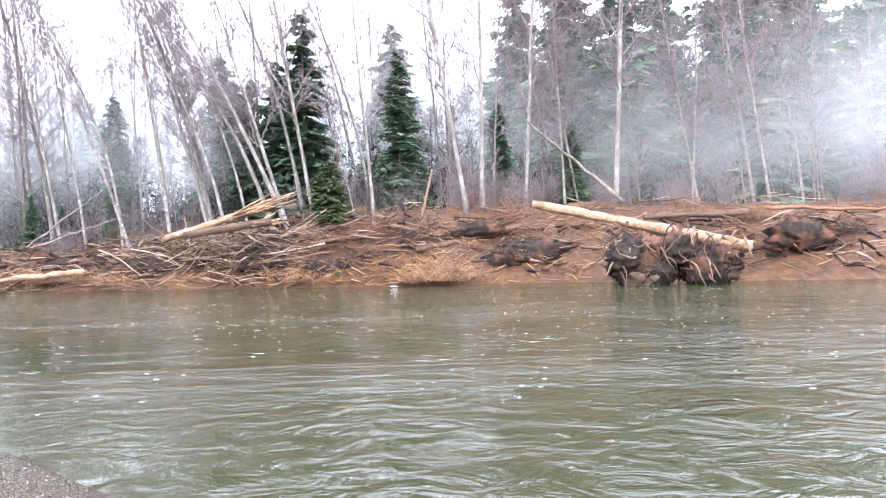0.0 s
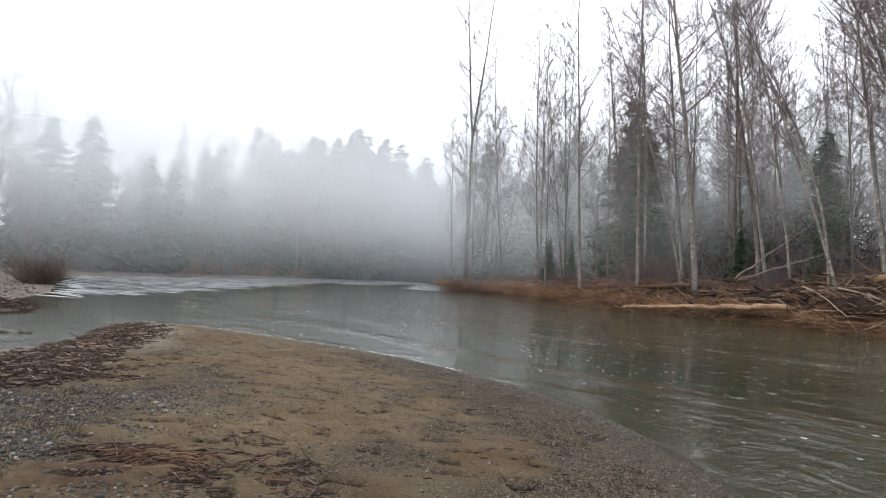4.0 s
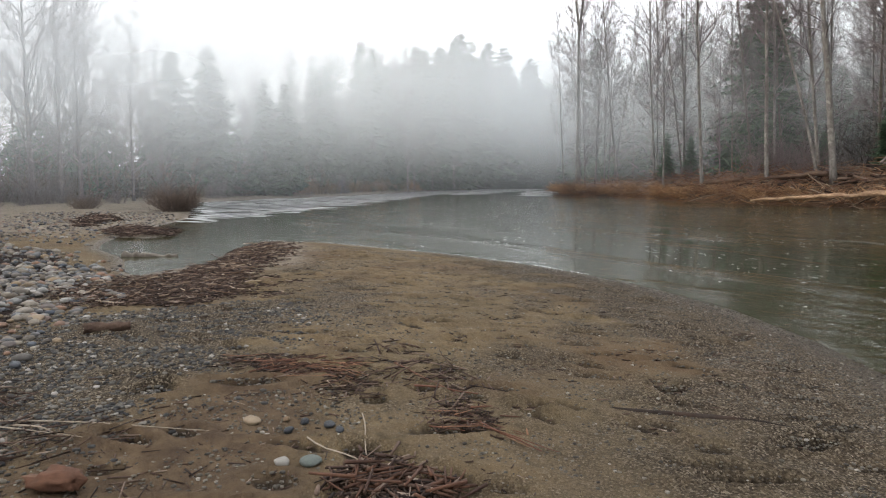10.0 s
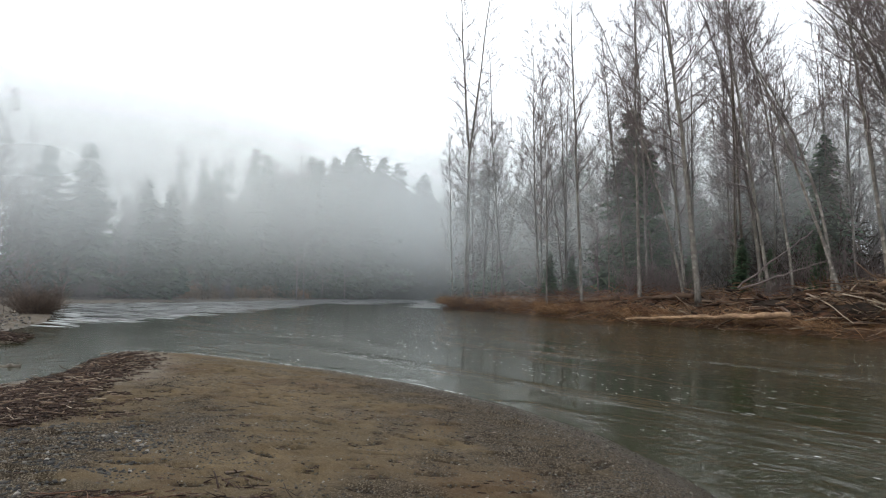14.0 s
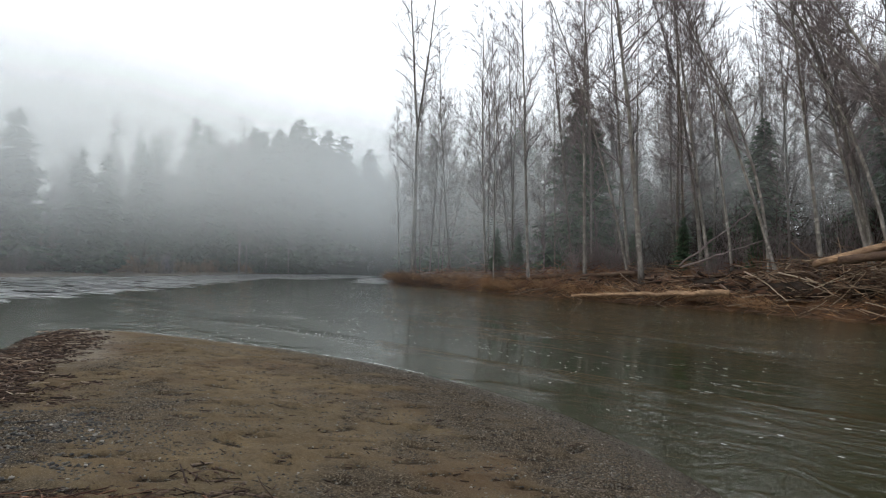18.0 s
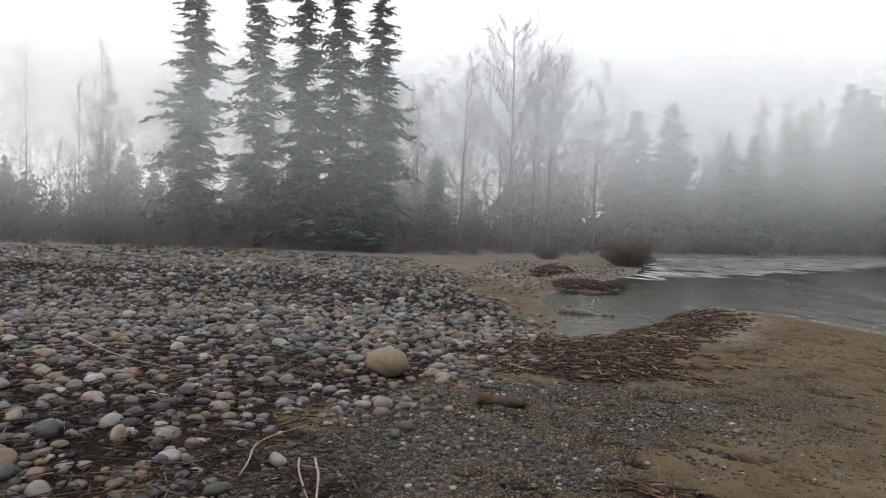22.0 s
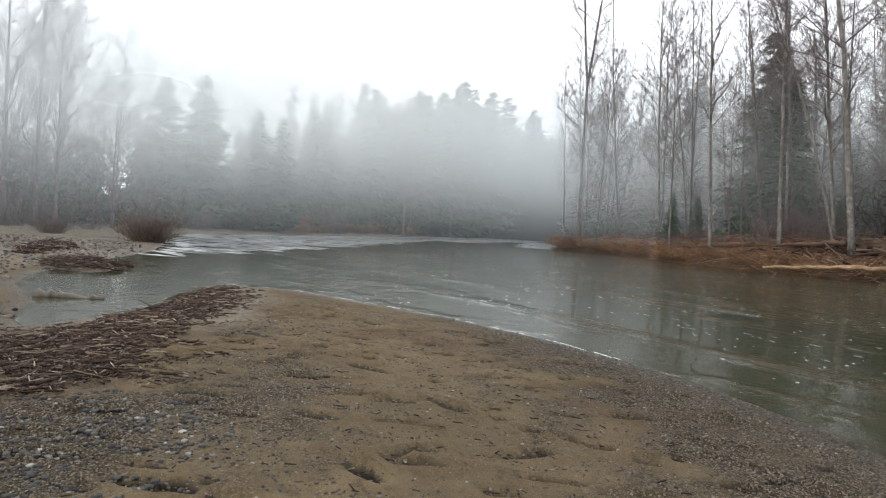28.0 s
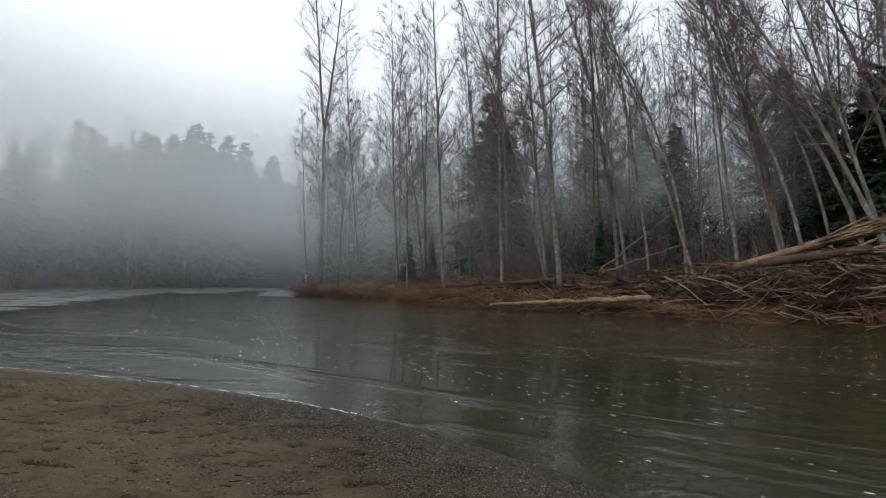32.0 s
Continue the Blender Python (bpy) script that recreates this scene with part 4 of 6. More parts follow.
for i in range(34):
    x = r.uniform(-47, 32)
    y = behind(x, (43, 41, 39.5, 39, 36, 38), 14)
    kind = slim if r.uniform() < 0.6 else (sapling if r.uniform() < 0.6 else bent)
    k = kind[r.integers(len(kind))]
    place(k, x, y, r.uniform(0.6, 1.0), r.uniform(0, 360) if k not in bent else r.uniform(-30, 30), r.uniform(2, 15), r.uniform(155, 205))
for i in range(20):
    x = r.uniform(-36, -20)
    y = r.uniform(41.5, 56) + max(0, -x - 28) * 0.5
    place(wood[r.integers(4)], x, y, r.uniform(0.75, 1.2), r.uniform(0, 360), r.uniform(0, 8), r.uniform(140, 220))
for i in range(150):
    x = r.uniform(-44, 44)
    y = behind(x, (46, 43, 41.5, 41, 39, 40), 32, 1.2)
    if -22 < x < -3 and y < 56 and r.uniform() < 0.72:
        continue
    place(wood[r.integers(4)], x, y, r.uniform(0.6, 1.15), r.uniform(0, 360), r.uniform(0, 7), r.uniform(120, 240))
for x, y, size in ((11, 50, 1.0), (14.5, 48.5, 0.92), (23, 47, 1.2), (27.5, 48, 1.15), (32, 45, 1.15), (8, 55, 0.95), (37, 47, 1.2), (19, 53, 1.05), (-2, 58, 0.85)):
    place(fir_far[int(abs(x)) % 3], x, y, size, x * 37 % 360)
for i in range(40):
    x = r.uniform(-44, 44)
    y = behind(x, (52, 52, 50, 50, 47, 48), 24, 1.0)
    place(fir_small, x, y, r.uniform(0.7, 1.7), r.uniform(0, 360))
for i in range(110):
    x = r.uniform(-43, 36)
    y = behind(x, (42.5, 40.5, 38, 37, 33, 35), 16)
    place(brush[r.integers(3)], x, y, r.uniform(0.4, 1.15), r.uniform(0, 360))

# woods round the far reach and behind the bar
for i in range(105):
    s = r.uniform(0, 1)
    x = np.interp(s, [0, 0.2, 0.4, 0.55, 0.78, 1], [-51, -51, -55, -78, -98, -112])
    y = np.interp(s, [0, 0.2, 0.4, 0.55, 0.78, 1], [-61, -26, 6, 34, 66, 106])
    d = r.uniform(0, 1) * 18
    k = fir_far[r.integers(3)] if r.uniform() < (0.85 if s > 0.5 else 0.22) else wood[r.integers(4)]
    lift = np.interp(s, [0, 0.35, 0.5, 0.6, 1], [0.38, 0.46, 0.6, 1.0, 1.15])
    place(k, x - d, y + d * 0.4, lift * r.uniform(0.7, 1.1), r.uniform(0, 360))
for i in range(34):
    x, y = r.uniform(-84, -56), r.uniform(58, 96)
    place(fir_far[r.integers(3)] if i % 3 else wood[r.integers(4)], x, y, r.uniform(0.6, 1.0), r.uniform(0, 360))
for i in range(90):
    s = r.uniform(0, 1)
    x = np.interp(s, [0, 0.35, 0.6, 0.8, 1], [-31, -36.5, -40, -48, -69])
    y = np.interp(s, [0, 0.35, 0.6, 0.8, 1], [-36, -18, -7.4, 2.5, 27])
    place(brush[r.integers(3)], x - r.uniform(0, 9), y + r.uniform(-3, 3), r.uniform(0.45, 0.9), r.uniform(0, 360))
for x, y, size in ((-40.5, 43.5, 0.4), (-38.6, 44, 0.35), (-23.0, 41.5, 0.38), (-21.5, 42, 0.3), (-18.2, 41, 0.35), (-27.5, 43, 0.3)):
    place(fir_small, x, y, size, x * 53 % 360)
for i in range(16):
    u = r.uniform(0, 1)
    place(slim[i % 4], -64 - 46 * u + r.uniform(-2, 0), 31 + 43 * u + r.uniform(0, 2), r.uniform(0.45, 0.7), r.uniform(0, 360), r.uniform(0, 4), 180)
low = [shrub(110 + i, 1.1, 50, M_TWIG, "low grey-brown shrub at the end of the bar", "low_shrub", 0.7, 4) for i in range(2)]
for i in range(40):
    s = r.uniform(0, 1)
    x = np.interp(s, [0, 0.5, 0.75, 1], [-31, -35, -39, -45])
    y = np.interp(s, [0, 0.5, 0.75, 1], [-30, -11, -2.8, 2.5])
    place(low[i % 2], x - r.uniform(0, 5), y + r.uniform(-2, 2), r.uniform(0.5, 1.0), r.uniform(0, 360))
for i in range(60):
    s = r.uniform(0, 1)
    x = np.interp(s, [0, 0.35, 0.6, 1], [-36, -40, -48, -66])
    y = np.interp(s, [0, 0.35, 0.6, 1], [-45, -18, -1.3, 22])
    place(fir_small if i % 5 == 0 else wood[r.integers(4)], x - r.uniform(0, 10), y + r.uniform(-3, 3), r.uniform(0.32, 0.65), r.uniform(0, 360))


def far_wood(spots, name, label, material, spread, seed, sprays=6, fine=1.0):
    """Trees too deep in the fog to tell apart, as one ragged mass of boughs."""
    q = np.random.default_rng(seed)
    b = Batch()
    for x, y, tall in spots:
        z0 = ground_at(x, y)
        b.tube([(x, y, z0 - 0.5), (x, y, z0 + tall)], [0.22, 0.05] if fine == 1.0 else [0.04, 0.015], 4, False)
        for _ in range(int(tall * sprays)):
            f = q.uniform(0.02, 1.0)
            a = q.uniform(0, 6.28)
            reach = spread * (1.05 - f) ** 0.65 * q.uniform(0.4, 1.1) + 0.2
            out = 0.5 if fine == 1.0 else q.uniform(0.1, 0.9)
            c = np.array([x + math.cos(a) * reach * out, y + math.sin(a) * reach * out, z0 + f * tall])
            o = np.array([math.cos(a), math.sin(a), -0.35 if fine == 1.0 else q.uniform(-0.3, 1.2)]) * reach * 0.75 * fine
            s = np.array([-math.sin(a), math.cos(a), q.normal() * 0.4]) * reach * 0.45 * fine * (1.0 if fine == 1.0 else 0.25)
            b.add([c - o * 0.5 - s, c + o, c - o * 0.5 + s], [(0, 1, 2)])
    return tagged(new(name, b.mesh(name, material, False)), label, "woods", kind="stuff")


spots = []
for i in range(260):
    s = r.uniform(0, 1)
    x = np.interp(s, [0, 0.2, 0.4, 0.55, 0.78, 1], [-66, -68, -72, -96, -118, -118])
    y = np.interp(s, [0, 0.2, 0.4, 0.55, 0.78, 1], [-68, -27, 5, 34, 66, 120])
    tall = np.interp(s, [0, 0.35, 0.5, 0.58, 1], [8.5, 10.5, 13, 22, 25]) * r.uniform(0.55, 1.05)
    spots.append((x - r.uniform(0, 14), y + r.uniform(-4, 4), tall))
for i in range(70):
    spots.append((r.uniform(-122, -62), r.uniform(92, 112), r.uniform(15, 26)))
spots = [p for p in spots if p[1] > 24 or r.uniform() < 0.18]
far_wood(spots, "far_woods", "dim mass of firs across the river, deep in fog", M_NEEDLE, 3.4, 400)
spots = []
for i in range(190):
    s = r.uniform(0, 1)
    x = np.interp(s, [0, 0.3, 0.6, 0.75, 1], [-51, -70, -104, -96, -58])
    y = np.interp(s, [0, 0.3, 0.6, 0.75, 1], [-4, 26, 72, 88, 58])
    spots.append((x - r.uniform(2, 9), y + r.uniform(0, 5), r.uniform(4, 10)))
far_wood(spots, "undergrowth", "dark young firs along the far shore, dim in fog", M_NEEDLE, 2.2, 403, 14, 0.6)
spots = [(r.uniform(-62, 60), r.uniform(62, 90), r.uniform(8, 19)) for i in range(220)]
far_wood(spots, "far_woods", "dim mass of trees behind the cut bank, in fog", M_TWIG, 2.8, 401, 20, 0.5)
# fills the gaps behind the bank trees with near-black brush
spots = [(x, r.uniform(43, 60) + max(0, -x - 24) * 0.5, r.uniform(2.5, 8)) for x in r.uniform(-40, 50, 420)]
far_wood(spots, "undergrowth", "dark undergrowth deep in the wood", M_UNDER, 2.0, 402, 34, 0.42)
spots = [(np.interp(u, [0, 0.4, 0.7, 1], [-36, -43, -51, -66]) - r.uniform(0, 6), np.interp(u, [0, 0.4, 0.7, 1], [-46, -18, 0, 24]) + r.uniform(-2, 2), r.uniform(1.5, 4)) for u in r.uniform(0, 1, 220)]
far_wood(spots, "undergrowth", "brown brush along the edge of the bar, in fog", M_BRUSH, 1.8, 404, 30, 0.45)
spots = [(np.interp(u, [0, 0.5, 1], [-52, -66, -78]) - r.uniform(0, 10), np.interp(u, [0, 0.5, 1], [-58, -14, 24]) + r.uniform(-3, 3), r.uniform(4, 8.5)) for u in r.uniform(0, 1, 200)]
far_wood(spots, "far_woods", "dim mass of bare trees behind the bar, deep in fog", M_TWIG, 2.6, 405, 22, 0.5)
for proto in (*slim, *bent, *sapling, *wood, *cotton, fir_small, *fir_tall, *fir_far, green_bush, *brush, *low):
    drop_thing(proto)


# ---- stones of the bar ----
STONE_MESH = []
for i in range(10):
    b = Batch()
    b.add(*stone_shape(3, 200 + i, 0.62))
    STONE_MESH.append(b.mesh("cobble", M_STONE))


def cobble(x, y, size, turn, seed, label, sink=0.22, name="cobble", tall=1.0):
    ob = new(name, STONE_MESH[seed % len(STONE_MESH)])
    ob.matrix_world = Matrix.Translation((x, y, ground_at(x, y) + size * tall * (0.55 - sink))) @ Matrix.Rotation(turn, 4, "Z") @ Matrix.Diagonal((size, size, size * tall, 1))
    return tagged(ob, label, "stone", "cobbles of the bar")


boulder_mesh = Batch()
bv, bf = ICO[3]
boulder_mesh.add(bv * (1 + 0.07 * lumps(bv[:, 0] * 2, bv[:, 1] * 2 + bv[:, 2] * 2.5, 1.6, 77))[:, None], bf)


def boulder_skin():
    m = Mat("ochre_boulder", 0.7, 0.35)
    n = m.noise(7, 6, 0.7)
    m.color(m.ramp(n, (0.3, (0.10, 0.075, 0.047)), (0.7, (0.19, 0.145, 0.092)))).bump(n, 0.5, 0.02)
    return m.m


boulder = new("boulder", boulder_mesh.mesh("boulder", boulder_skin()))
boulder.matrix_world = Matrix.Translation((-8.5, -0.1, ground_at(-8.5, -0.1) + 0.09)) @ Matrix.Diagonal((0.185, 0.18, 0.125, 1))
tagged(boulder, "rounded ochre boulder, the largest stone on the bar", "stone")

r = np.random.default_rng(11)
WORD = ("smooth grey river cobble", "dark wet river cobble", "pale rounded river cobble", "brownish flat river cobble")
count = 0
spots = []
while count < 290:
    x, y = r.uniform(-10.5, -4.6), r.uniform(-6, 0.8)
    if not inside(COBBLES, np.array([x]), np.array([y]))[0] or (inside(DIRT, np.array([x]), np.array([y]))[0] and r.uniform() < 0.7):
        continue
    size = min(0.034 * math.exp(r.normal() * 0.48), 0.11)
    if any((x - a) ** 2 + (y - c) ** 2 < (0.8 * (size + s)) ** 2 for a, c, s in spots):
        continue
    spots.append((x, y, size))
    cobble(x, y, size, r.uniform(0, 6.28), count, WORD[count % 4] + " lying among drift litter on the bar")
    count += 1
TINTS = {
    "pale grey": ((0.13, 0.125, 0.112), (0.25, 0.24, 0.215)), "dark blue-grey": ((0.018, 0.021, 0.025), (0.04, 0.044, 0.05)), "brown": ((0.085, 0.055, 0.03), (0.17, 0.115, 0.065)),
    "tan": ((0.12, 0.09, 0.06), (0.23, 0.18, 0.122)), "green-grey": ((0.055, 0.068, 0.062), (0.11, 0.125, 0.112)), "pinkish grey": ((0.15, 0.11, 0.092), (0.25, 0.19, 0.165)),
}
TINT_MAT = {}
for word, (deep, bright) in TINTS.items():
    tm = Mat(word.replace(" ", "_") + "_stone", 0.65, 0.3)
    speck = tm.noise(16, 6, 0.7)
    tm.color(tm.ramp(speck, (0.32, deep), (0.68, bright))).bump(speck, 0.4, 0.01)
    TINT_MAT[word] = tm.m
# x, y, half length, half height, turn, seed, tint
PICKED = ((-6.40, -1.13, 0.078, 0.075, 0.4, 1, "tan"), (-6.42, -0.25, 0.064, 0.05, 0.9, 2, "pale grey"), (-5.98, -1.48, 0.105, 0.06, 1.0, 3, "brown"), (-6.34, -1.50, 0.098, 0.075, 1.1, 4, "dark blue-grey"),
          (-6.49, -1.82, 0.075, 0.06, 0.8, 5, "tan"), (-5.84, -1.66, 0.080, 0.06, 1.2, 6, "dark blue-grey"), (-5.41, -1.05, 0.070, 0.05, 0.7, 7, "pale grey"), (-5.47, -1.24, 0.085, 0.055, 0.5, 8, "green-grey"),
          (-6.30, -0.79, 0.078, 0.04, 0.9, 9, "pale grey"), (-5.62, -0.79, 0.075, 0.05, 0.3, 10, "green-grey"), (-6.94, -1.64, 0.092, 0.06, 1.0, 11, "pinkish grey"), (-8.72, -2.03, 0.09, 0.06, 0.2, 12, "pale grey"),
          (-8.0, -2.75, 0.09, 0.065, 1.3, 13, "tan"), (-9.3, -4.25, 0.115, 0.085, 0.8, 14, "tan"), (-8.80, -0.44, 0.11, 0.055, 1.4, 15, "green-grey"), (-8.55, 0.37, 0.09, 0.05, 0.6, 16, "tan"),
          (-7.02, 0.26, 0.07, 0.035, 0.4, 17, "dark blue-grey"), (-6.43, -1.98, 0.075, 0.055, 0.9, 18, "tan"), (-7.1, -3.15, 0.085, 0.06, 1.0, 19, "pinkish grey"), (-7.9, -3.6, 0.14, 0.07, 1.2, 20, "dark blue-grey"),
          (-7.35, -1.25, 0.08, 0.05, 0.3, 21, "dark blue-grey"), (-7.2, -1.95, 0.075, 0.055, 0.5, 22, "green-grey"), (-7.5, -2.4, 0.08, 0.055, 0.9, 23, "tan"), (-5.28, 1.34, 0.055, 0.03, 0.5, 24, "tan"), (-5.9, -0.62, 0.06, 0.03, 0.2, 25, "dark blue-grey"))
for x, y, size, tall, turn, seed, tint in PICKED:
    sb = Batch()
    sv, sf = stone_shape(3, 900 + seed, 1.0)
    sb.add(sv * np.array([size, size * 0.85, tall * 0.8]) / np.array([1, 1, np.abs(sv[:, 2]).max()]), sf)
    ob = new("cobble", sb.mesh("cobble", TINT_MAT[tint]))
    ob.matrix_world = Matrix.Translation((x, y, ground_at(x, y) + tall * 0.42)) @ Matrix.Rotation(turn, 4, "Z")
    tagged(ob, tint + " rounded river stone, one of the larger ones", "stone", "cobbles of the bar")


def scatter(poly, n, lo, hi, sub, seed, spread=0.42, box=None, mat=None, flat=0.6, near=None):
    """Many stones of one spread, joined."""
    q = np.random.default_rng(seed)
    shapes = [stone_shape(sub, 300 + seed + i, flat) for i in range(6)]
    p = np.asarray(poly)
    x0, y0, x1, y1 = box or (*p.min(0), *p.max(0))
    xs, ys = q.uniform(x0, x1, n * 6), q.uniform(y0, y1, n * 6)
    if near is not None:
        d = np.hypot(xs + 4, ys - 1)
        keep = q.uniform(size=len(xs)) < np.clip((near / np.maximum(d, 0.5)) ** 1.3, 0, 1)
        xs, ys = xs[keep], ys[keep]
    ok = q.uniform(size=len(xs)) < ease(-0.5, 0.3, signed(poly, xs, ys) + 0.3 * lumps(xs, ys, 1.3, seed))
    ok &= signed(NEAR_LAND, xs, ys) > 0.03
    ok &= (q.uniform(size=len(xs)) < (1.0 if poly is DIRT else 0.22)) | ~inside(DIRT, xs, ys)
    xs, ys = xs[ok][:n], ys[ok][:n]
    zs = height(xs, ys)
    b = Batch()
    for i, (x, y, z) in enumerate(zip(xs, ys, zs)):
        v, f = shapes[i % 6]
        s = float(np.clip(math.sqrt(lo * hi) * math.exp(q.normal() * spread), lo, hi))
        b.add(v @ rot_z(q.uniform(0, 6.28)).T * s + np.array([x, y, z + s * 0.18]), f)
    return b.mesh("stones", mat or M_STONES)


tagged(new("cobbles", scatter(COBBLES, 9500, 0.014, 0.085, 2, 1, spread=0.45, box=(-13, -9, -4.2, 1.6), near=7)), "spread of mixed grey and tan river cobbles", "stones", kind="stuff")
tagged(new("cobbles", scatter(COBBLES, 9500, 0.02, 0.11, 1, 2, box=(-24, -22, -9.5, 1.6), near=10)), "spread of grey river cobbles along the bar", "stones", kind="stuff")
tagged(new("cobbles", scatter(COBBLES, 3200, 0.05, 0.16, 1, 3, box=(-36, -30, -18, 1.0))), "distant spread of grey river cobbles", "stones", kind="stuff")
GRAVEL_WIDE = [(-8.9, 0.5), (-8.9, 2.7), (-7.2, 2.3), (-6.7, 1.7), (-5.6, 1.1), (-5.0, 0.1), (-5.4, -0.8), (-7.0, -0.4)]
tagged(new("gravel", scatter(GRAVEL_WIDE, 9000, 0.005, 0.026, 1, 4, spread=0.55, mat=M_GRAVEL)), "fine grey pebbles washed together on the sand", "gravel", kind="stuff")
tagged(new("gravel", scatter(GRAVEL_B, 4200, 0.003, 0.010, 1, 14, spread=0.5, mat=M_GRIT)), "patch of fine dark pebbles on ochre sand", "gravel", kind="stuff")
STRAND = [(-14, 7.0), (-11, 7.65), (-8.3, 7.4), (-6.7, 7.0), (-5.4, 6.3), (-4.4, 5.6), (-3.1, 4.45), (-3.4, 3.3), (-4.9, 4.5), (-6.2, 5.6), (-8.3, 6.5), (-11, 6.9)]
tagged(new("gravel", scatter(STRAND, 11000, 0.004, 0.016, 1, 5, mat=M_GRIT)), "fine grey pebbles along the water's edge", "gravel", kind="stuff")
SPIT = [(-15, 5.8), (-11, 7.0), (-7, 6), (-3.6, 3.6), (-4, 1.4), (-6, 1.6), (-9, 3), (-13.6, 4.3)]
tagged(new("gravel", scatter(SPIT, 24000, 0.003, 0.014, 1, 6, spread=0.5, mat=M_GRIT)), "loose small pebbles strewn over damp sand", "gravel", kind="stuff")
tagged(new("gravel", scatter(DIRT, 2600, 0.004, 0.016, 1, 9, mat=M_GRIT)), "small stones strewn on brown dirt", "gravel", kind="stuff")
BAR_EDGE = [(-18, 1.2), (-21.8, 2.2), (-28, 4.4), (-33, 5.0), (-36, 0), (-26, -1), (-19, -0.3)]
tagged(new("gravel", scatter(BAR_EDGE, 1600, 0.02, 0.07, 1, 8)), "scattered grey stones on the far bar", "gravel", kind="stuff")


# ---- drift litter, twigs and sticks ----
def sticks(poly, n, length, thick, seed, mat, along=None, lift=0.02, pile=0.0, sides=4, bend=0.12, box=None, fuzz=0.35):
    q = np.random.default_rng(seed)
    p = np.asarray(poly)
    x0, y0, x1, y1 = box or (*(p.min(0) - fuzz), *(p.max(0) + fuzz))
    xs, ys = q.uniform(x0, x1, n * 8), q.uniform(y0, y1, n * 8)
    ok = q.uniform(size=len(xs)) < ease(-fuzz, fuzz * 0.7, signed(poly, xs, ys) + 0.6 * fuzz * lumps(xs, ys, 1.1, seed))
    xs, ys = xs[ok][:n], ys[ok][:n]
    zs = height(xs, ys)
    b = Batch()
    for x, y, z in zip(xs, ys, zs):
        a = q.uniform(0, 6.28) if along is None else along + q.normal() * 0.8
        ln = q.uniform(*length)
        d = np.array([math.cos(a), math.sin(a), q.normal() * 0.06])
        k = 3 if ln > 0.25 else 1
        line = wander(q, np.array([x, y, z + lift + q.uniform(0, 1) * pile]) - d * ln / 2, d, ln, k, bend if k > 1 else 0.01)
        line[:, 2] = np.maximum(line[:, 2], z + 0.003)
        t = q.uniform(*thick)
        b.tube(line, np.linspace(t, t * 0.6, k + 1), sides)
    return b.mesh("sticks", mat)


tagged(new("drift_litter", sticks(LITTER, 10000, (0.02, 0.13), (0.0025, 0.009), 21, M_CHIPS, None, 0.002, 0.035, 4, fuzz=0.5)), "dark wet mat of drifted bark and twigs", "drift litter", kind="stuff")
tagged(new("drift_litter", sticks(LITTER, 330, (0.05, 0.28), (0.003, 0.009), 29, M_STICK, None, 0.03, 0.06, 5, fuzz=0.3)), "paler sticks and slabs of bark on the drift mat", "drift litter", kind="stuff")
tagged(new("drift_litter", sticks(LITTER_B, 900, (0.06, 0.4), (0.004, 0.014), 22, M_CHIPS, None, 0.01, 0.06, 4)), "dark drift litter on the far side of the inlet", "drift litter", kind="stuff")
tagged(new("drift_litter", sticks(LITTER_D, 700, (0.06, 0.4), (0.006, 0.02), 37, M_CHIPS, None, 0.01, 0.08, 4)), "dark strip of drift litter far out on the bar", "drift litter", kind="stuff")
COB_NEAR = [(-9, -0.2), (-7.0, -0.3), (-6.2, 0.2), (-5.3, 0.5), (-4.7, 0.3), (-4.4, -1.3), (-4.0, -5), (-8, -5), (-9, -2)]
tagged(new("drift_litter", sticks(COB_NEAR, 8500, (0.03, 0.2), (0.002, 0.006), 23, M_CHIPS, None, 0.01, 0.03, 3)), "dark twigs and bark scraps between the cobbles", "drift litter", kind="stuff")
tagged(new("drift_litter", sticks(DIRT, 420, (0.02, 0.12), (0.002, 0.005), 28, M_CHIPS, None, 0.003, 0.0, 3)), "dark scraps of bark and twig on brown dirt", "drift litter", kind="stuff")
RED_PILE = [(-6.5, 1.55), (-6.25, 1.85), (-5.95, 2.2), (-5.55, 2.05), (-5.75, 1.95), (-6.05, 1.75)]
tagged(new("twig_heap", sticks(RED_PILE, 120, (0.06, 0.36), (0.0018, 0.005), 24, M_RUSTY, 1.1, 0.008, 0.03, 4, bend=0.1, fuzz=0.1)), "low heap of red-brown twigs on sand", "twigs", kind="stuff")
tagged(new("twig_heap", sticks(RED_PILE, 700, (0.02, 0.14), (0.002, 0.006), 38, M_CHIPS, None, 0.002, 0.03, 3, fuzz=0.22)), "dark scraps of bark under red-brown twigs", "twigs", kind="stuff")
RED_SMALL = [(-4.95, 2.25), (-4.95, 2.5), (-4.6, 2.55), (-4.5, 2.35), (-4.7, 2.2)]
tagged(new("twig_heap", sticks(RED_SMALL, 26, (0.05, 0.22), (0.002, 0.006), 39, M_RUSTY, 1.0, 0.004, 0.02, 4, bend=0.12, fuzz=0.08)), "few red-brown twigs in a dark hollow", "twigs", kind="stuff")
tagged(new("twig_heap", sticks(RED_SMALL, 260, (0.015, 0.1), (0.002, 0.006), 40, M_CHIPS, None, 0.001, 0.02, 3, fuzz=0.15)), "dark wet scraps in a hollow of the sand", "twigs", kind="stuff")
DRY = [(-6.5, 2.6), (-5.9, 2.85), (-5.3, 2.75), (-5.1, 2.45), (-5.9, 2.4)]
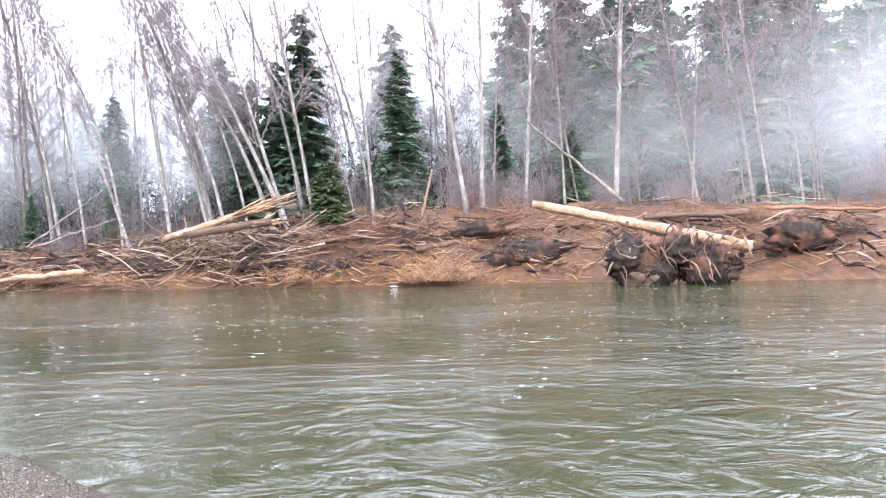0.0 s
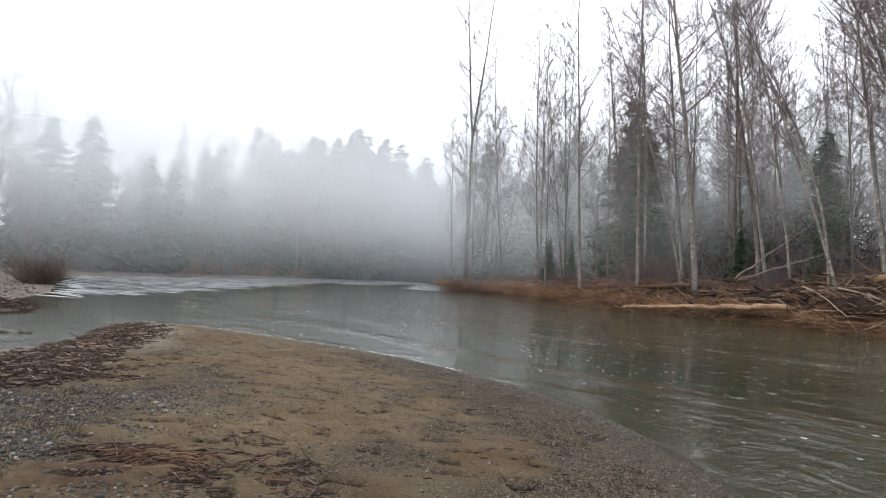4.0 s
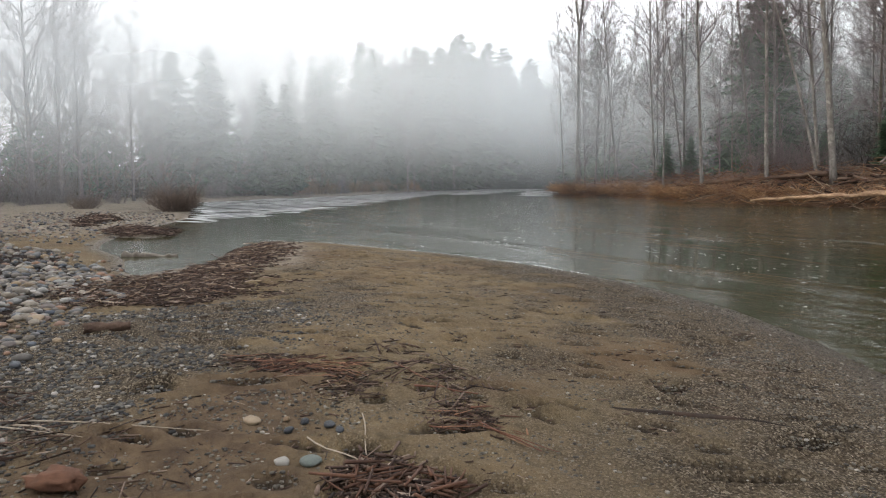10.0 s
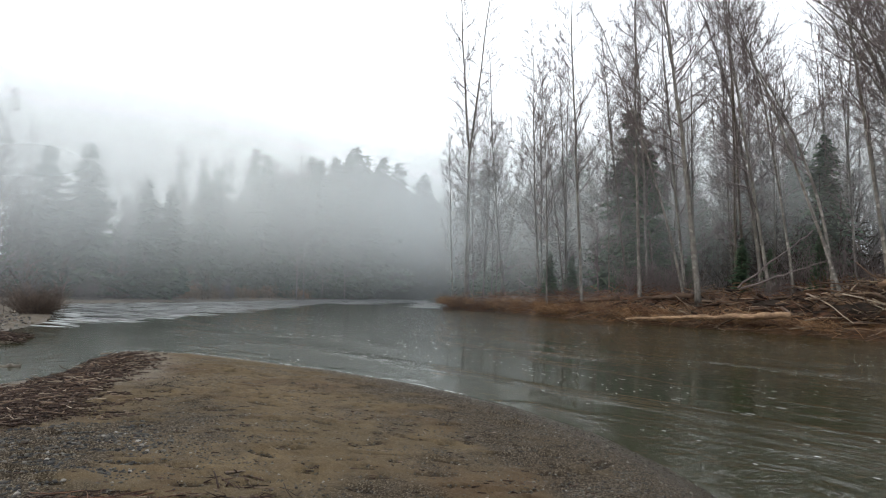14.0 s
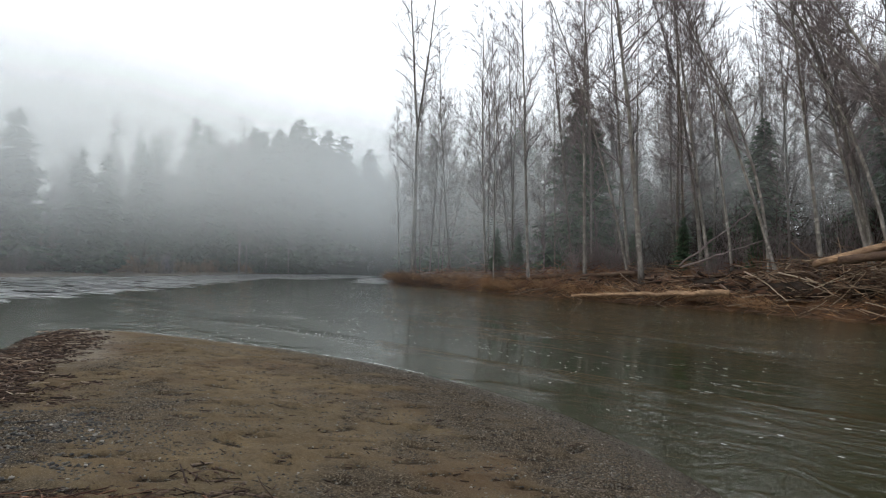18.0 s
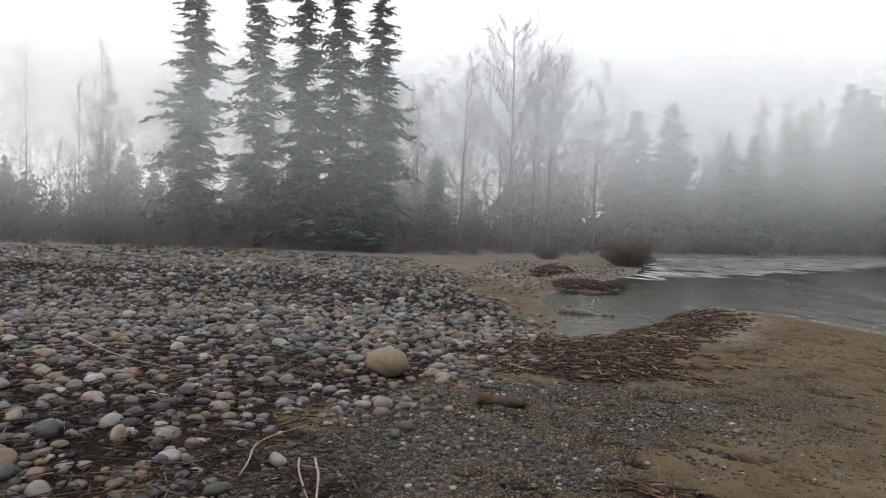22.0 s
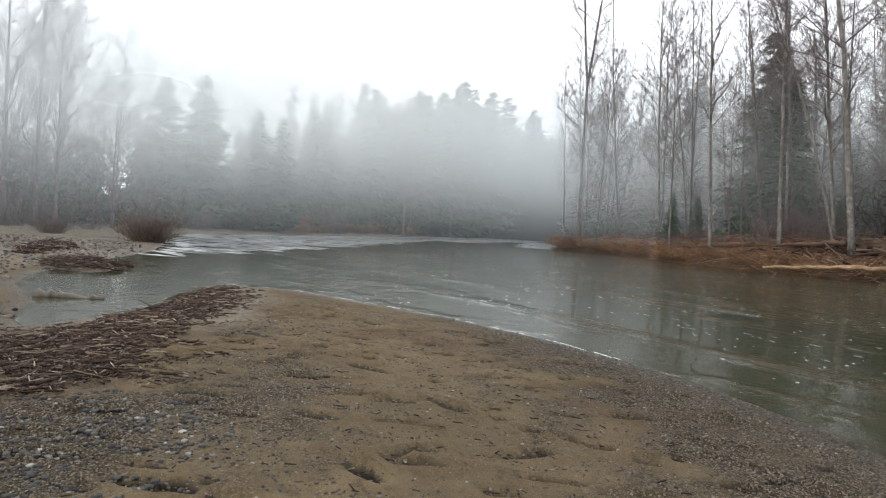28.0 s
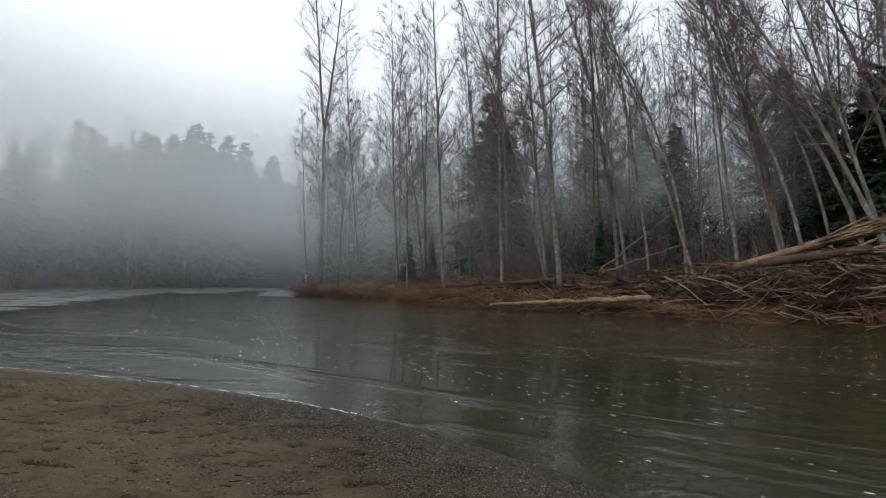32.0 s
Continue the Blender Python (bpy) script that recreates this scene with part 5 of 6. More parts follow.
tagged(new("twig_heap", sticks(DRY, 190, (0.03, 0.28), (0.002, 0.008), 25, M_CHIPS, 2.6, 0.003, 0.015, 4, bend=0.12, fuzz=0.2)), "trail of dark sticks and bark across the sand", "twigs", kind="stuff")
NEAR_HEAP = [(-4.4, 1.45), (-4.45, 1.68), (-4.1, 1.8), (-3.9, 1.62), (-4.1, 1.4)]
tagged(new("twig_heap", sticks(NEAR_HEAP, 90, (0.05, 0.22), (0.003, 0.010), 36, M_ROTTEN, None, 0.02, 0.06, 5, fuzz=0.1)), "red-brown sticks and bark on a small heap", "twigs", kind="stuff")
tagged(new("twig_heap", sticks(NEAR_HEAP, 330, (0.03, 0.16), (0.003, 0.012), 26, M_CHIPS, None, 0.005, 0.05, 5, fuzz=0.14)), "small dark heap of bark and sticks", "twigs", kind="stuff")
STREW = [(-13, 4.4), (-11, 6.5), (-5, 5), (-4.6, 3.2), (-4.9, 1.6), (-6.2, 1.8), (-9, 2.7)]
tagged(new("scraps", sticks(STREW, 800, (0.02, 0.08), (0.003, 0.007), 27, M_CHIPS, 0.75, -0.001, 0.0, 4)), "small dark twigs and scraps strewn on sand", "twigs", kind="stuff")


def hollow_scraps():
    """Dark bits of bark and grit gathered in the old footprints."""
    q = np.random.default_rng(33)
    b = Batch()
    for dx, dy, a, w, turn, deep in DENTS:
        if q.uniform() < 0.35 or signed(NEAR_LAND, np.array([dx]), np.array([dy]))[0] < 0.5 or inside(COBBLES, np.array([dx]), np.array([dy]))[0]:
            continue
        for _ in range(q.integers(5, 14)):
            u, v = q.normal() * a * 0.6, q.normal() * w * 0.6
            x, y = dx + u * math.cos(turn) - v * math.sin(turn), dy + u * math.sin(turn) + v * math.cos(turn)
            z = ground_at(x, y) + float(dents(np.array([x]), np.array([y]))[0]) + 0.002
            g, ln = q.uniform(0, 6.28), q.uniform(0.008, 0.035)
            d = np.array([math.cos(g), math.sin(g), 0]) * ln
            b.tube([np.array([x, y, z]) - d, np.array([x, y, z]) + d], [q.uniform(0.003, 0.007), 0.003], 4)
    return tagged(new("scraps", b.mesh("scraps", M_CHIPS)), "dark scraps of bark caught in old footprints", "twigs", kind="stuff")


hollow_scraps()


def lone_stick(pts, thick, mat, label, name="stick"):
    b = Batch()
    line = np.array([(x, y, ground_at(x, y) + dz) for x, y, dz in pts])
    fine = np.array([[np.interp(s, np.linspace(0, 1, len(line)), line[:, c]) for c in range(3)] for s in np.linspace(0, 1, 9)])
    q = np.random.default_rng(len(label))
    fine[1:-1] += q.normal(size=(7, 3)) * np.array([0.022, 0.022, 0.006])
    for _ in range(2):
        fine[1:-1] = 0.5 * fine[1:-1] + 0.25 * (fine[:-2] + fine[2:])
    b.tube(fine, np.linspace(thick, thick * 0.4, 9) * 0.62, 6)
    return tagged(new(name, b.mesh(name, mat)), label, "stick")


lone_stick([(-4.75, 3.05, -0.02), (-4.3, 3.6, 0.0), (-3.95, 4.0, 0.008), (-3.3, 4.15, -0.03)], 0.034, M_ROOT, "long dark branch half sunk in the sand")
lone_stick([(-6.41, -0.05, 0.05), (-6.0, 0.12, 0.06), (-5.5, 0.2, 0.02)], 0.013, M_BLEACH, "bleached peeled stick lying on litter")
lone_stick([(-6.15, -0.35, 0.03), (-6.5, -0.42, 0.07), (-6.9, -0.25, 0.05)], 0.010, M_BLEACH, "crooked bleached twig among cobbles")
lone_stick([(-7.0, -2.5, 0.04), (-6.4, -2.25, 0.08), (-5.9, -2.2, 0.04)], 0.008, M_BLEACH, "pale forked stick among cobbles")
lone_stick([(-8.6, -2.9, 0.06), (-8.0, -2.2, 0.08), (-7.7, -1.4, 0.06)], 0.010, M_BLEACH, "thin pale stick across the cobbles")
lone_stick([(-4.9, 1.5, 0.02), (-4.5, 1.58, 0.05), (-4.05, 1.55, 0.02)], 0.007, M_BLEACH, "thin pale twig standing out of a bark heap")
lone_stick([(-5.3, -0.2, 0.03), (-5.0, 0.1, 0.08), (-4.7, 0.0, 0.03)], 0.008, M_BLEACH, "short bleached twig on dark litter")


for a_x, a_y, b_x, b_y, th, lab in ((-5.88, -1.91, -6.42, -2.34, 0.008, "crooked pale twig across dark cobbles"), (-5.59, -1.57, -6.23, -1.97, 0.009, "bent pale stick beside a brown cobble"), (-6.49, -0.16, -5.8, 0.15, 0.012, "bleached branch with a broken end on litter"), (-5.87, 0.08, -5.4, 0.18, 0.009, "side shoot of a bleached branch"), (-5.8, 0.15, -5.38, 0.6, 0.007, "thin end of a bleached branch"),
                                    (-5.1, 1.87, -4.14, 1.5, 0.006, "long thin peeled twig lying over a bark heap"), (-5.84, 0.23, -5.22, 1.14, 0.007, "long thin pale twig on dark gravel"),
                                    (-7.81, -3.98, -7.03, -2.91, 0.012, "straight pale stick on cobbles"), (-6.03, -2.06, -6.37, -2.31, 0.011, "short crooked pale stick on cobbles"),
                                    (-5.72, 0.29, -5.45, 0.5, 0.009, "broken end of a bleached branch"), (-4.69, 2.35, -4.29, 2.43, 0.01, "red-brown stick in a dark hollow"), (-4.7, 2.3, -4.25, 2.5, 0.007, "thin red-brown stick on sand"),
                                    (-5.95, 2.48, -5.2, 2.5, 0.009, "grey weathered stick across the trail"), (-5.43, 2.34, -5.1, 2.6, 0.012, "short grey weathered stick"), (-3.9, 3.5, -3.82, 3.55, 0.008, "small pale chip of wood")):
    lone_stick([(a_x, a_y, 0.015), ((a_x + b_x) / 2 + 0.03, (a_y + b_y) / 2 - 0.02, 0.035), (b_x, b_y, 0.012)], th, M_RUSTY if "red" in lab else M_BLEACH, lab)
for x, y, size, seed, word in ((-4.62, 1.42, 0.05, 1, "blue-grey"), (-4.68, 1.31, 0.04, 4, "flat pale"), (-5.14, 1.57, 0.03, 2, "dark"), (-5.03, 1.66, 0.034, 3, "dark"), (-4.94, 1.68, 0.028, 6, "grey"), (-5.05, 1.46, 0.03, 8, "dark"), (-5.22, 1.5, 0.026, 9, "brown")):
    ob = cobble(x, y, size, seed, seed, word + " stone lying by itself on the sand", 0.15)
    ob.data = ob.data.copy()
    ob.data.materials[0] = TINT_MAT[{"blue-grey": "green-grey", "flat pale": "pale grey", "dark": "dark blue-grey", "grey": "dark blue-grey", "brown": "brown"}[word]]
chunk = Batch()
v, f = stone_shape(3, 401, 0.6)
chunk.add(v * (1 + 0.25 * lumps(v[:, 0] * 5, v[:, 1] * 6 + v[:, 2] * 3, 1.2, 5))[:, None] * np.array([0.13, 0.065, 0.085]) @ rot_z(0.9).T + np.array([-4.86, 0.46, ground_at(-4.86, 0.46) + 0.045]), f)
tagged(new("wood_chunk", chunk.mesh("wood_chunk", M_ROTTEN)), "broken dark brown chunk of rotten wood", "wood")


def drift_log(a, b_, r0, r1, mat, label, name="log", sides=12, wobble=0.06, seed=0, splinter=0.0, sub=14, shards=9):
    """A log from a to b_ with swellings, and torn fibres at the far end if it is splintered."""
    q = np.random.default_rng(seed)
    a, b_ = np.array(a, float), np.array(b_, float)
    bt = Batch()
    t = np.linspace(0, 1, sub)
    line = a + (b_ - a) * t[:, None] + q.normal(size=(sub, 3)) * wobble * np.array([0.2, 0.5, 0.5])
    rad = (r0 + (r1 - r0) * t) * (1 + 0.09 * q.normal(size=sub))
    bt.tube(line, rad, sides)
    n0 = bt.v[0]
    n0 += q.normal(size=n0.shape) * rad.mean() * 0.07
    log = new(name, bt.mesh(name, mat))
    tagged(log, label, "log")
    if splinter:
        d = (b_ - a) / np.linalg.norm(b_ - a)
        for i in range(shards):
            s = Batch()
            st = b_ - d * splinter * q.uniform(0.3, 0.9) + q.normal(size=3) * r1 * 0.6
            e = b_ + d * splinter * q.uniform(0.05, 0.45) + q.normal(size=3) * r1 * 1.3
            s.tube([st, (st + e) / 2 + q.normal(size=3) * 0.03, e], [q.uniform(0.04, 0.09), 0.05, 0.012], 4)
            part("splinter", s, M_TORN, log, "torn pale splinter")
    return log


piece = drift_log((-7.90, 0.71, ground_at(-7.9, 0.71) + 0.04), (-7.86, 1.03, ground_at(-7.86, 1.03) + 0.04), 0.045, 0.04, M_LOG, "short weathered piece of log on the sand", sides=10, wobble=0.006, seed=3, sub=8)
drift_log((-15.8, 1.72, 0.02), (-15.4, 2.6, 0.0), 0.08, 0.035, M_DARKBARK, "dark waterlogged log at the inlet", wobble=0.03, seed=4)
drift_log((-30, -13.1, ground_at(-30, -13.1) + 0.12), (-29.5, -11.4, ground_at(-29.5, -11.4) + 0.1), 0.09, 0.06, M_DARKBARK, "dark log lying far out on the bar", seed=5)

# ---- the cut bank: fallen trunks, root plate, heaps of flood debris ----
drift_log((-13.4, 35.4, 2.55), (-7.9, 35.2, 4.2), 0.17, 0.17, M_TORN, "snapped trunk with torn pale wood on the bank", "fallen_trunk", seed=6, splinter=3.2, wobble=0.03, shards=22)
drift_log((-12.2, 35.0, 2.75), (-7.8, 34.6, 3.35), 0.2, 0.18, M_LOG, "stripped broken trunk beside the snapped one", "fallen_trunk", seed=7, splinter=1.6, wobble=0.03, shards=14)
drift_log((-27.6, 36.3, 0.30), (-17.6, 36.0, 1.0), 0.07, 0.16, M_TORN, "long grey-brown trunk lying along the waterline", "fallen_trunk", seed=8, sub=22)
drift_log((4.9, 32.2, 3.8), (13.5, 28.3, 1.56), 0.2, 0.27, M_TORN, "pale barkless trunk slanting down to the river", "fallen_trunk", seed=9, sub=22, wobble=0.02)
drift_log((-0.6, 34.5, 1.75), (5.4, 35.2, 2.95), 0.13, 0.2, M_LOG, "half-buried grey trunk in the bank", "fallen_trunk", seed=10)
drift_log((10.4, 32.6, 3.1), (15.2, 32.0, 3.2), 0.12, 0.17, M_LOG, "grey-brown trunk across the bank top", "fallen_trunk", seed=12)
drift_log((5.3, 36.0, 8.5), (10.5, 36.0, 4.1), 0.05, 0.11, M_DARKBARK, "thin dead trunk leaning through the trees", "fallen_trunk", seed=13)
drift_log((-21.4, 38.0, 2.4), (-17.4, 38.0, 5.4), 0.055, 0.02, M_TWIG, "dead mossy trunk leaning in the thicket", "fallen_trunk", seed=14)
drift_log((-21.0, 37.6, 2.3), (-16.4, 38.6, 4.1), 0.05, 0.02, M_TWIG, "thin dead trunk leaning in the thicket", "fallen_trunk", seed=15)
drift_log((-36, 39.6, 1.1), (-30, 38.6, 1.5), 0.12, 0.17, M_LOG, "dark trunk sunk in the low bank", "fallen_trunk", seed=16)
drift_log((-29, 38.9, 1.5), (-24.2, 38.0, 1.9), 0.10, 0.15, M_LOG, "dark mossy trunk on the bank top", "fallen_trunk", seed=17)
drift_log((-0.3, 35.2, 3.4), (0.3, 35.4, 5.9), 0.09, 0.05, M_STICK, "dead pale pole standing on the bank", "snag", seed=18, wobble=0.02)
drift_log((15.2, 30.2, 3.3), (20.4, 29.6, 3.1), 0.1, 0.06, M_REDTWIG, "reddish brush trunk on the bank top", "fallen_trunk", seed=19)


def root_plate():
    q = np.random.default_rng(44)
    plate = empty("root_plate", "dark upturned root plate clogged with earth, hanging in the river", "root plate")
    v, f = ICO[3]
    for i in range(26):
        b = Batch()
        c = np.array([q.uniform(8.0, 12.7), 29.0 + q.normal() * 0.35, 0.0])
        c[2] = q.uniform(0.1, 2.4) * (1 - abs(c[0] - 10.3) / 4.5)
        w = v * (1 + 0.4 * lumps(v[:, 0] * 3 + i, v[:, 1] * 3 + v[:, 2] * 4, 1.3, 9 + i) + 0.25 * lumps(v[:, 0] * 8, v[:, 2] * 9 + v[:, 1] * 5, 1.1, 30 + i))[:, None]
        b.add(w * np.array([q.uniform(0.4, 0.85), 0.5, q.uniform(0.4, 0.95)]) + c, f)
        part("earth", b, M_LOG if i % 5 == 4 else M_ROOT, plate)
    for i in range(70):
        s = Batch()
        st = np.array([q.uniform(7.4, 13.1), 28.6 - q.uniform(0, 0.5), q.uniform(0.3, 2.7)])
        d = np.array([q.normal() * 0.6, -0.4, -abs(q.normal()) * 0.8])
        s.tube(wander(q, st, d / np.linalg.norm(d), q.uniform(0.5, 1.7), 5, 0.3, -0.08), np.linspace(q.uniform(0.02, 0.07), 0.01, 6), 5)
        part("root", s, (M_STICK, M_ROOT, M_CHIPS)[i % 3], plate)
    return plate


root_plate()
# dark lump added for the black of a hollow in the bank
shade_lump = Batch()
v, f = ICO[3]
shade_lump.add(v * (1 + 0.4 * lumps(v[:, 0] * 4, v[:, 1] * 4 + v[:, 2] * 6, 1.2, 12))[:, None] * np.array([1.5, 0.6, 0.7]) + np.array([17.0, 30.6, 2.0]), f)
tagged(new("root_clump", shade_lump.mesh("root_clump", M_ROOT)), "dark lump standing in for a shaded hollow in the bank", "root plate")

BANK_LINE = [(p[0], p[1]) for p in FAR_BANK[3:17]]


def bank_sticks(n, seed, mat, length, thick, lo, hi, x0, x1, pile, tilt=0.12, name="flood_debris", label=""):
    """Sticks laid along the cut bank between two depths behind the waterline."""
    q = np.random.default_rng(seed)
    b = Batch()
    bx, by = np.array(BANK_LINE).T
    xs = q.uniform(x0, x1, n)
    ys = np.interp(xs, bx, by) + q.uniform(lo, hi, n)
    zs = np.maximum(0.02, height(xs, ys))
    for x, y, z in zip(xs, ys, zs):
        way = q.normal() * 0.35 + (0.0 if q.uniform() < 0.75 else q.uniform(0, 3.1))
        ln = q.uniform(*length) * q.uniform(0.5, 1)
        d = np.array([math.cos(way), math.sin(way) * 0.6, q.normal() * tilt])
        d /= np.linalg.norm(d)
        line = wander(q, np.array([x, y, z + q.uniform(0.0, pile)]) - d * ln / 2, d, ln, 4, 0.10)
        t = q.uniform(*thick)
        b.tube(line, np.linspace(t, t * 0.5, 5), 4)
    return tagged(new(name, b.mesh(name, mat)), label, "flood debris", kind="stuff")


bank_sticks(420, 51, M_STICK, (0.7, 3.0), (0.012, 0.035), 0.0, 3.8, -26, 22, 0.6, 0.2, label="tangle of grey-brown flood sticks on the cut bank")
bank_sticks(1700, 52, M_REDTWIG, (0.4, 1.9), (0.008, 0.028), 0.1, 4.5, -50, 24, 0.6, 0.35, label="tangle of red-brown brush on the cut bank")
bank_sticks(230, 53, M_STICK, (0.8, 2.8), (0.012, 0.03), -0.5, 1.2, -33, -6, 0.4, 0.25, label="sticks trailing from the bank into the water")
bank_sticks(420, 54, M_CHIPS, (0.5, 2.2), (0.03, 0.10), 0.2, 3.0, -30, 22, 0.45, 0.3, label="dark wet limbs buried in the cut bank")
bank_sticks(520, 55, M_RUST, (0.4, 1.4), (0.01, 0.025), -0.1, 0.9, -44, 12, 0.35, 0.4, label="rust-brown stems along the waterline")
bank_sticks(330, 56, M_STICK, (1.2, 4.0), (0.015, 0.045), 0.2, 2.6, -16, -6, 1.4, 0.4, label="heap of grey-brown branches under the snapped trunk")
bank_sticks(300, 58, M_STICK, (0.5, 2.0), (0.008, 0.02), -0.2, 1.5, -50, -20, 0.5, 0.5, label="pale brush and sticks on the low point of the bank")
q = np.random.default_rng(57)
# near-black lumps stand in for the shade in the bank's undercut holes
for i in range(15):
    x = q.uniform(-22, 18)
    y = np.interp(x, *np.array(BANK_LINE).T) + q.uniform(0.6, 1.8)
    cl = Batch()
    cv, cf = ICO[3]
    cl.add(cv * (1 + 0.35 * lumps(cv[:, 0] * 3 + i, cv[:, 1] * 3 + cv[:, 2] * 4, 1.3, 60 + i))[:, None] * np.array([q.uniform(0.7, 1.8), 0.5, q.uniform(0.3, 0.6)]) + np.array([x, y, ground_at(x, y) + q.uniform(-0.1, 0.2)]), cf)
    tagged(new("root_clump", cl.mesh("root_clump", M_ROOT)), "dark lump standing in for the shade of an undercut in the bank", "root clump", "slumped root clumps")


def grass_clump(x, y, z, size, n, seed, mat, label, name="dead_grass", droop=0.9, high=0.6):
    q = np.random.default_rng(seed)
    b = Batch()
    for _ in range(n):
        a = q.uniform(0, 6.28)
        base = np.array([x + q.normal() * size * 0.35, y + q.normal() * size * 0.25, z + abs(q.normal()) * size * 0.2])
        d = np.array([math.cos(a) * 0.8, math.sin(a) * 0.8, high + q.uniform(0, 0.8)])
        b.tube(wander(q, base, d / np.linalg.norm(d), size * q.uniform(0.3, 0.8), 4, 0.1, -0.25 * droop), np.linspace(0.012, 0.004, 5), 3, False)
    return tagged(new(name, b.mesh(name, mat)), label, "grass")


grass_clump(0.4, 33.0, 0.2, 1.9, 700, 61, M_RUST, "mound of rust-brown dead grass at the waterline")
grass_clump(-0.9, 33.3, 0.1, 1.2, 260, 62, M_RUST, "rust-brown dead grass hanging in the water")
q = np.random.default_rng(63)
for i in range(34):
    x = q.uniform(-16, 20)
    y = np.interp(x, *np.array(BANK_LINE).T) + q.uniform(0.8, 2.6)
    grass_clump(x, y, ground_at(x, y), q.uniform(0.8, 1.6), 150, 300 + i, M_REDTWIG if i % 3 else M_CHIPS, "mat of brown rootlets hanging down the bank", "root_mat", 1.3, 0.2)
for i in range(64):
    x = q.uniform(-49.5, 9) if i % 2 else q.uniform(-49.5, -18)
    grass_clump(x, np.interp(x, *np.array(BANK_LINE).T) + q.uniform(0.1, 1.0), 0.1 + q.uniform(0, 0.5), q.uniform(0.7, 1.5), 130, 100 + i, M_RUST if q.uniform() < 0.7 else M_REDTWIG, "tuft of rust-brown dead grass on the bank foot")
for i in range(14):
    x = q.uniform(-18, 14)
    y = np.interp(x, *np.array(BANK_LINE).T) + q.uniform(2.4, 4.5)
    grass_clump(x, y, ground_at(x, y), q.uniform(0.7, 1.3), 120, 140 + i, M_STICK if i % 2 else M_REDTWIG, "dry brown tuft on top of the cut bank", droop=0.5, high=1.0)

white = Batch()
wv, wf = stone_shape(2, 91, 0.5)
white.add(wv * np.array([0.22, 0.14, 0.05]) + np.array([-1.75, 33.0, 0.03]), wf)
tagged(new("foam_lump", white.mesh("foam_lump", M_FOAM)), "white lump of foam caught at the bank", "foam")

# bush and low mounds on the far bar
bush_b = shrub(171, 1.9, 420, M_BRUSH, "dense round brown bush at the water's edge", "bush", 1.3, 5)
bush_b.matrix_world = Matrix.Translation((-34.6, 5.6, 0.05)) @ Matrix.Diagonal((0.68, 0.68, 0.78, 1))
bush_c = shrub(172, 1.4, 240, M_BRUSH, "low brown bush on the far bar", "bush", 0.9, 4)
bush_c.matrix_world = Matrix.Translation((-38.5, 2.2, 0.05)) @ Matrix.Diagonal((0.6, 0.6, 0.6, 1))
q = np.random.default_rng(180)
for i in range(30):
    s = q.uniform(0, 1)
    x, y = np.interp(s, [0, 1], [-60, -84]) + q.uniform(-1.5, 1.5), np.interp(s, [0, 1], [18, 46]) + q.uniform(-1, 2)
    grass_clump(x - 2, y, ground_at(x - 2, y), q.uniform(1.2, 2.2), 60, 190 + i, M_RUST, "rust-brown reeds on the far shore", "reeds", 0.2, 1.6)


# ---- foam and painted sky glints: flecks on the current, pale streaks on the riffle, a thin line along the spit ----
def foam(n, seed, x0, x1, y0, y1, lo, hi, stretch=1.6, cluster=5, turn=0.0, keep=None):
    q = np.random.default_rng(seed)
    b = Batch()
    xs, ys = q.uniform(x0, x1, n), q.uniform(y0, y1, n)
    wet = np.maximum(signed(NEAR_LAND, xs, ys), signed(FAR_BANK, xs, ys)) < -0.35
    if keep is not None:
        wet &= inside(keep, xs, ys)
    ct, st = math.cos(turn), math.sin(turn)
    for x, y in zip(xs[wet], ys[wet]):
        for _ in range(q.integers(1, cluster)):
            s = q.uniform(lo, hi)
            px, py = x + q.normal() * 0.5, y + q.normal() * 0.25
            a = np.sort(q.uniform(0, 6.28, 8))
            rr = q.uniform(0.6, 1.0, 8)
            u, v = stretch * s * rr * np.cos(a), 0.7 * s * rr * np.sin(a)
            b.add(np.stack([px + u * ct - v * st, py + u * st + v * ct, np.full(8, 0.004)], -1), [tuple(range(8))])
    return b


tagged(new("foam_flecks", foam(1700, 71, -46, 25, 7, 37, 0.008, 0.036).mesh("foam_flecks", M_FOAM)), "small white flecks of foam drifting on the river", "foam", kind="stuff")
FLOW = [(-60, 33), (-40, 20), (-22, 10), (-5, 10), (20, 10), (24, 24), (-2, 31), (-20, 33), (-44, 38)]
# pale strips for drawn-out foam and for sky glints on wind ripples
tagged(new("foam_streaks", foam(800, 75, -60, 24, 8, 38, 0.006, 0.024, 6.0, 9, -0.16, FLOW).mesh("foam_streaks", M_RIFFLE)), "thin pale streaks for foam and sky glints along the current", "foam", kind="stuff")
RIFFLE = [(-25.6, 4.3), (-29, 7.4), (-33, 10.8), (-40, 16.6), (-49, 23.6), (-58, 31), (-72, 42), (-86, 53), (-82, 45.5), (-63, 27.4), (-55, 17), (-47, 9.4), (-36, 7)]
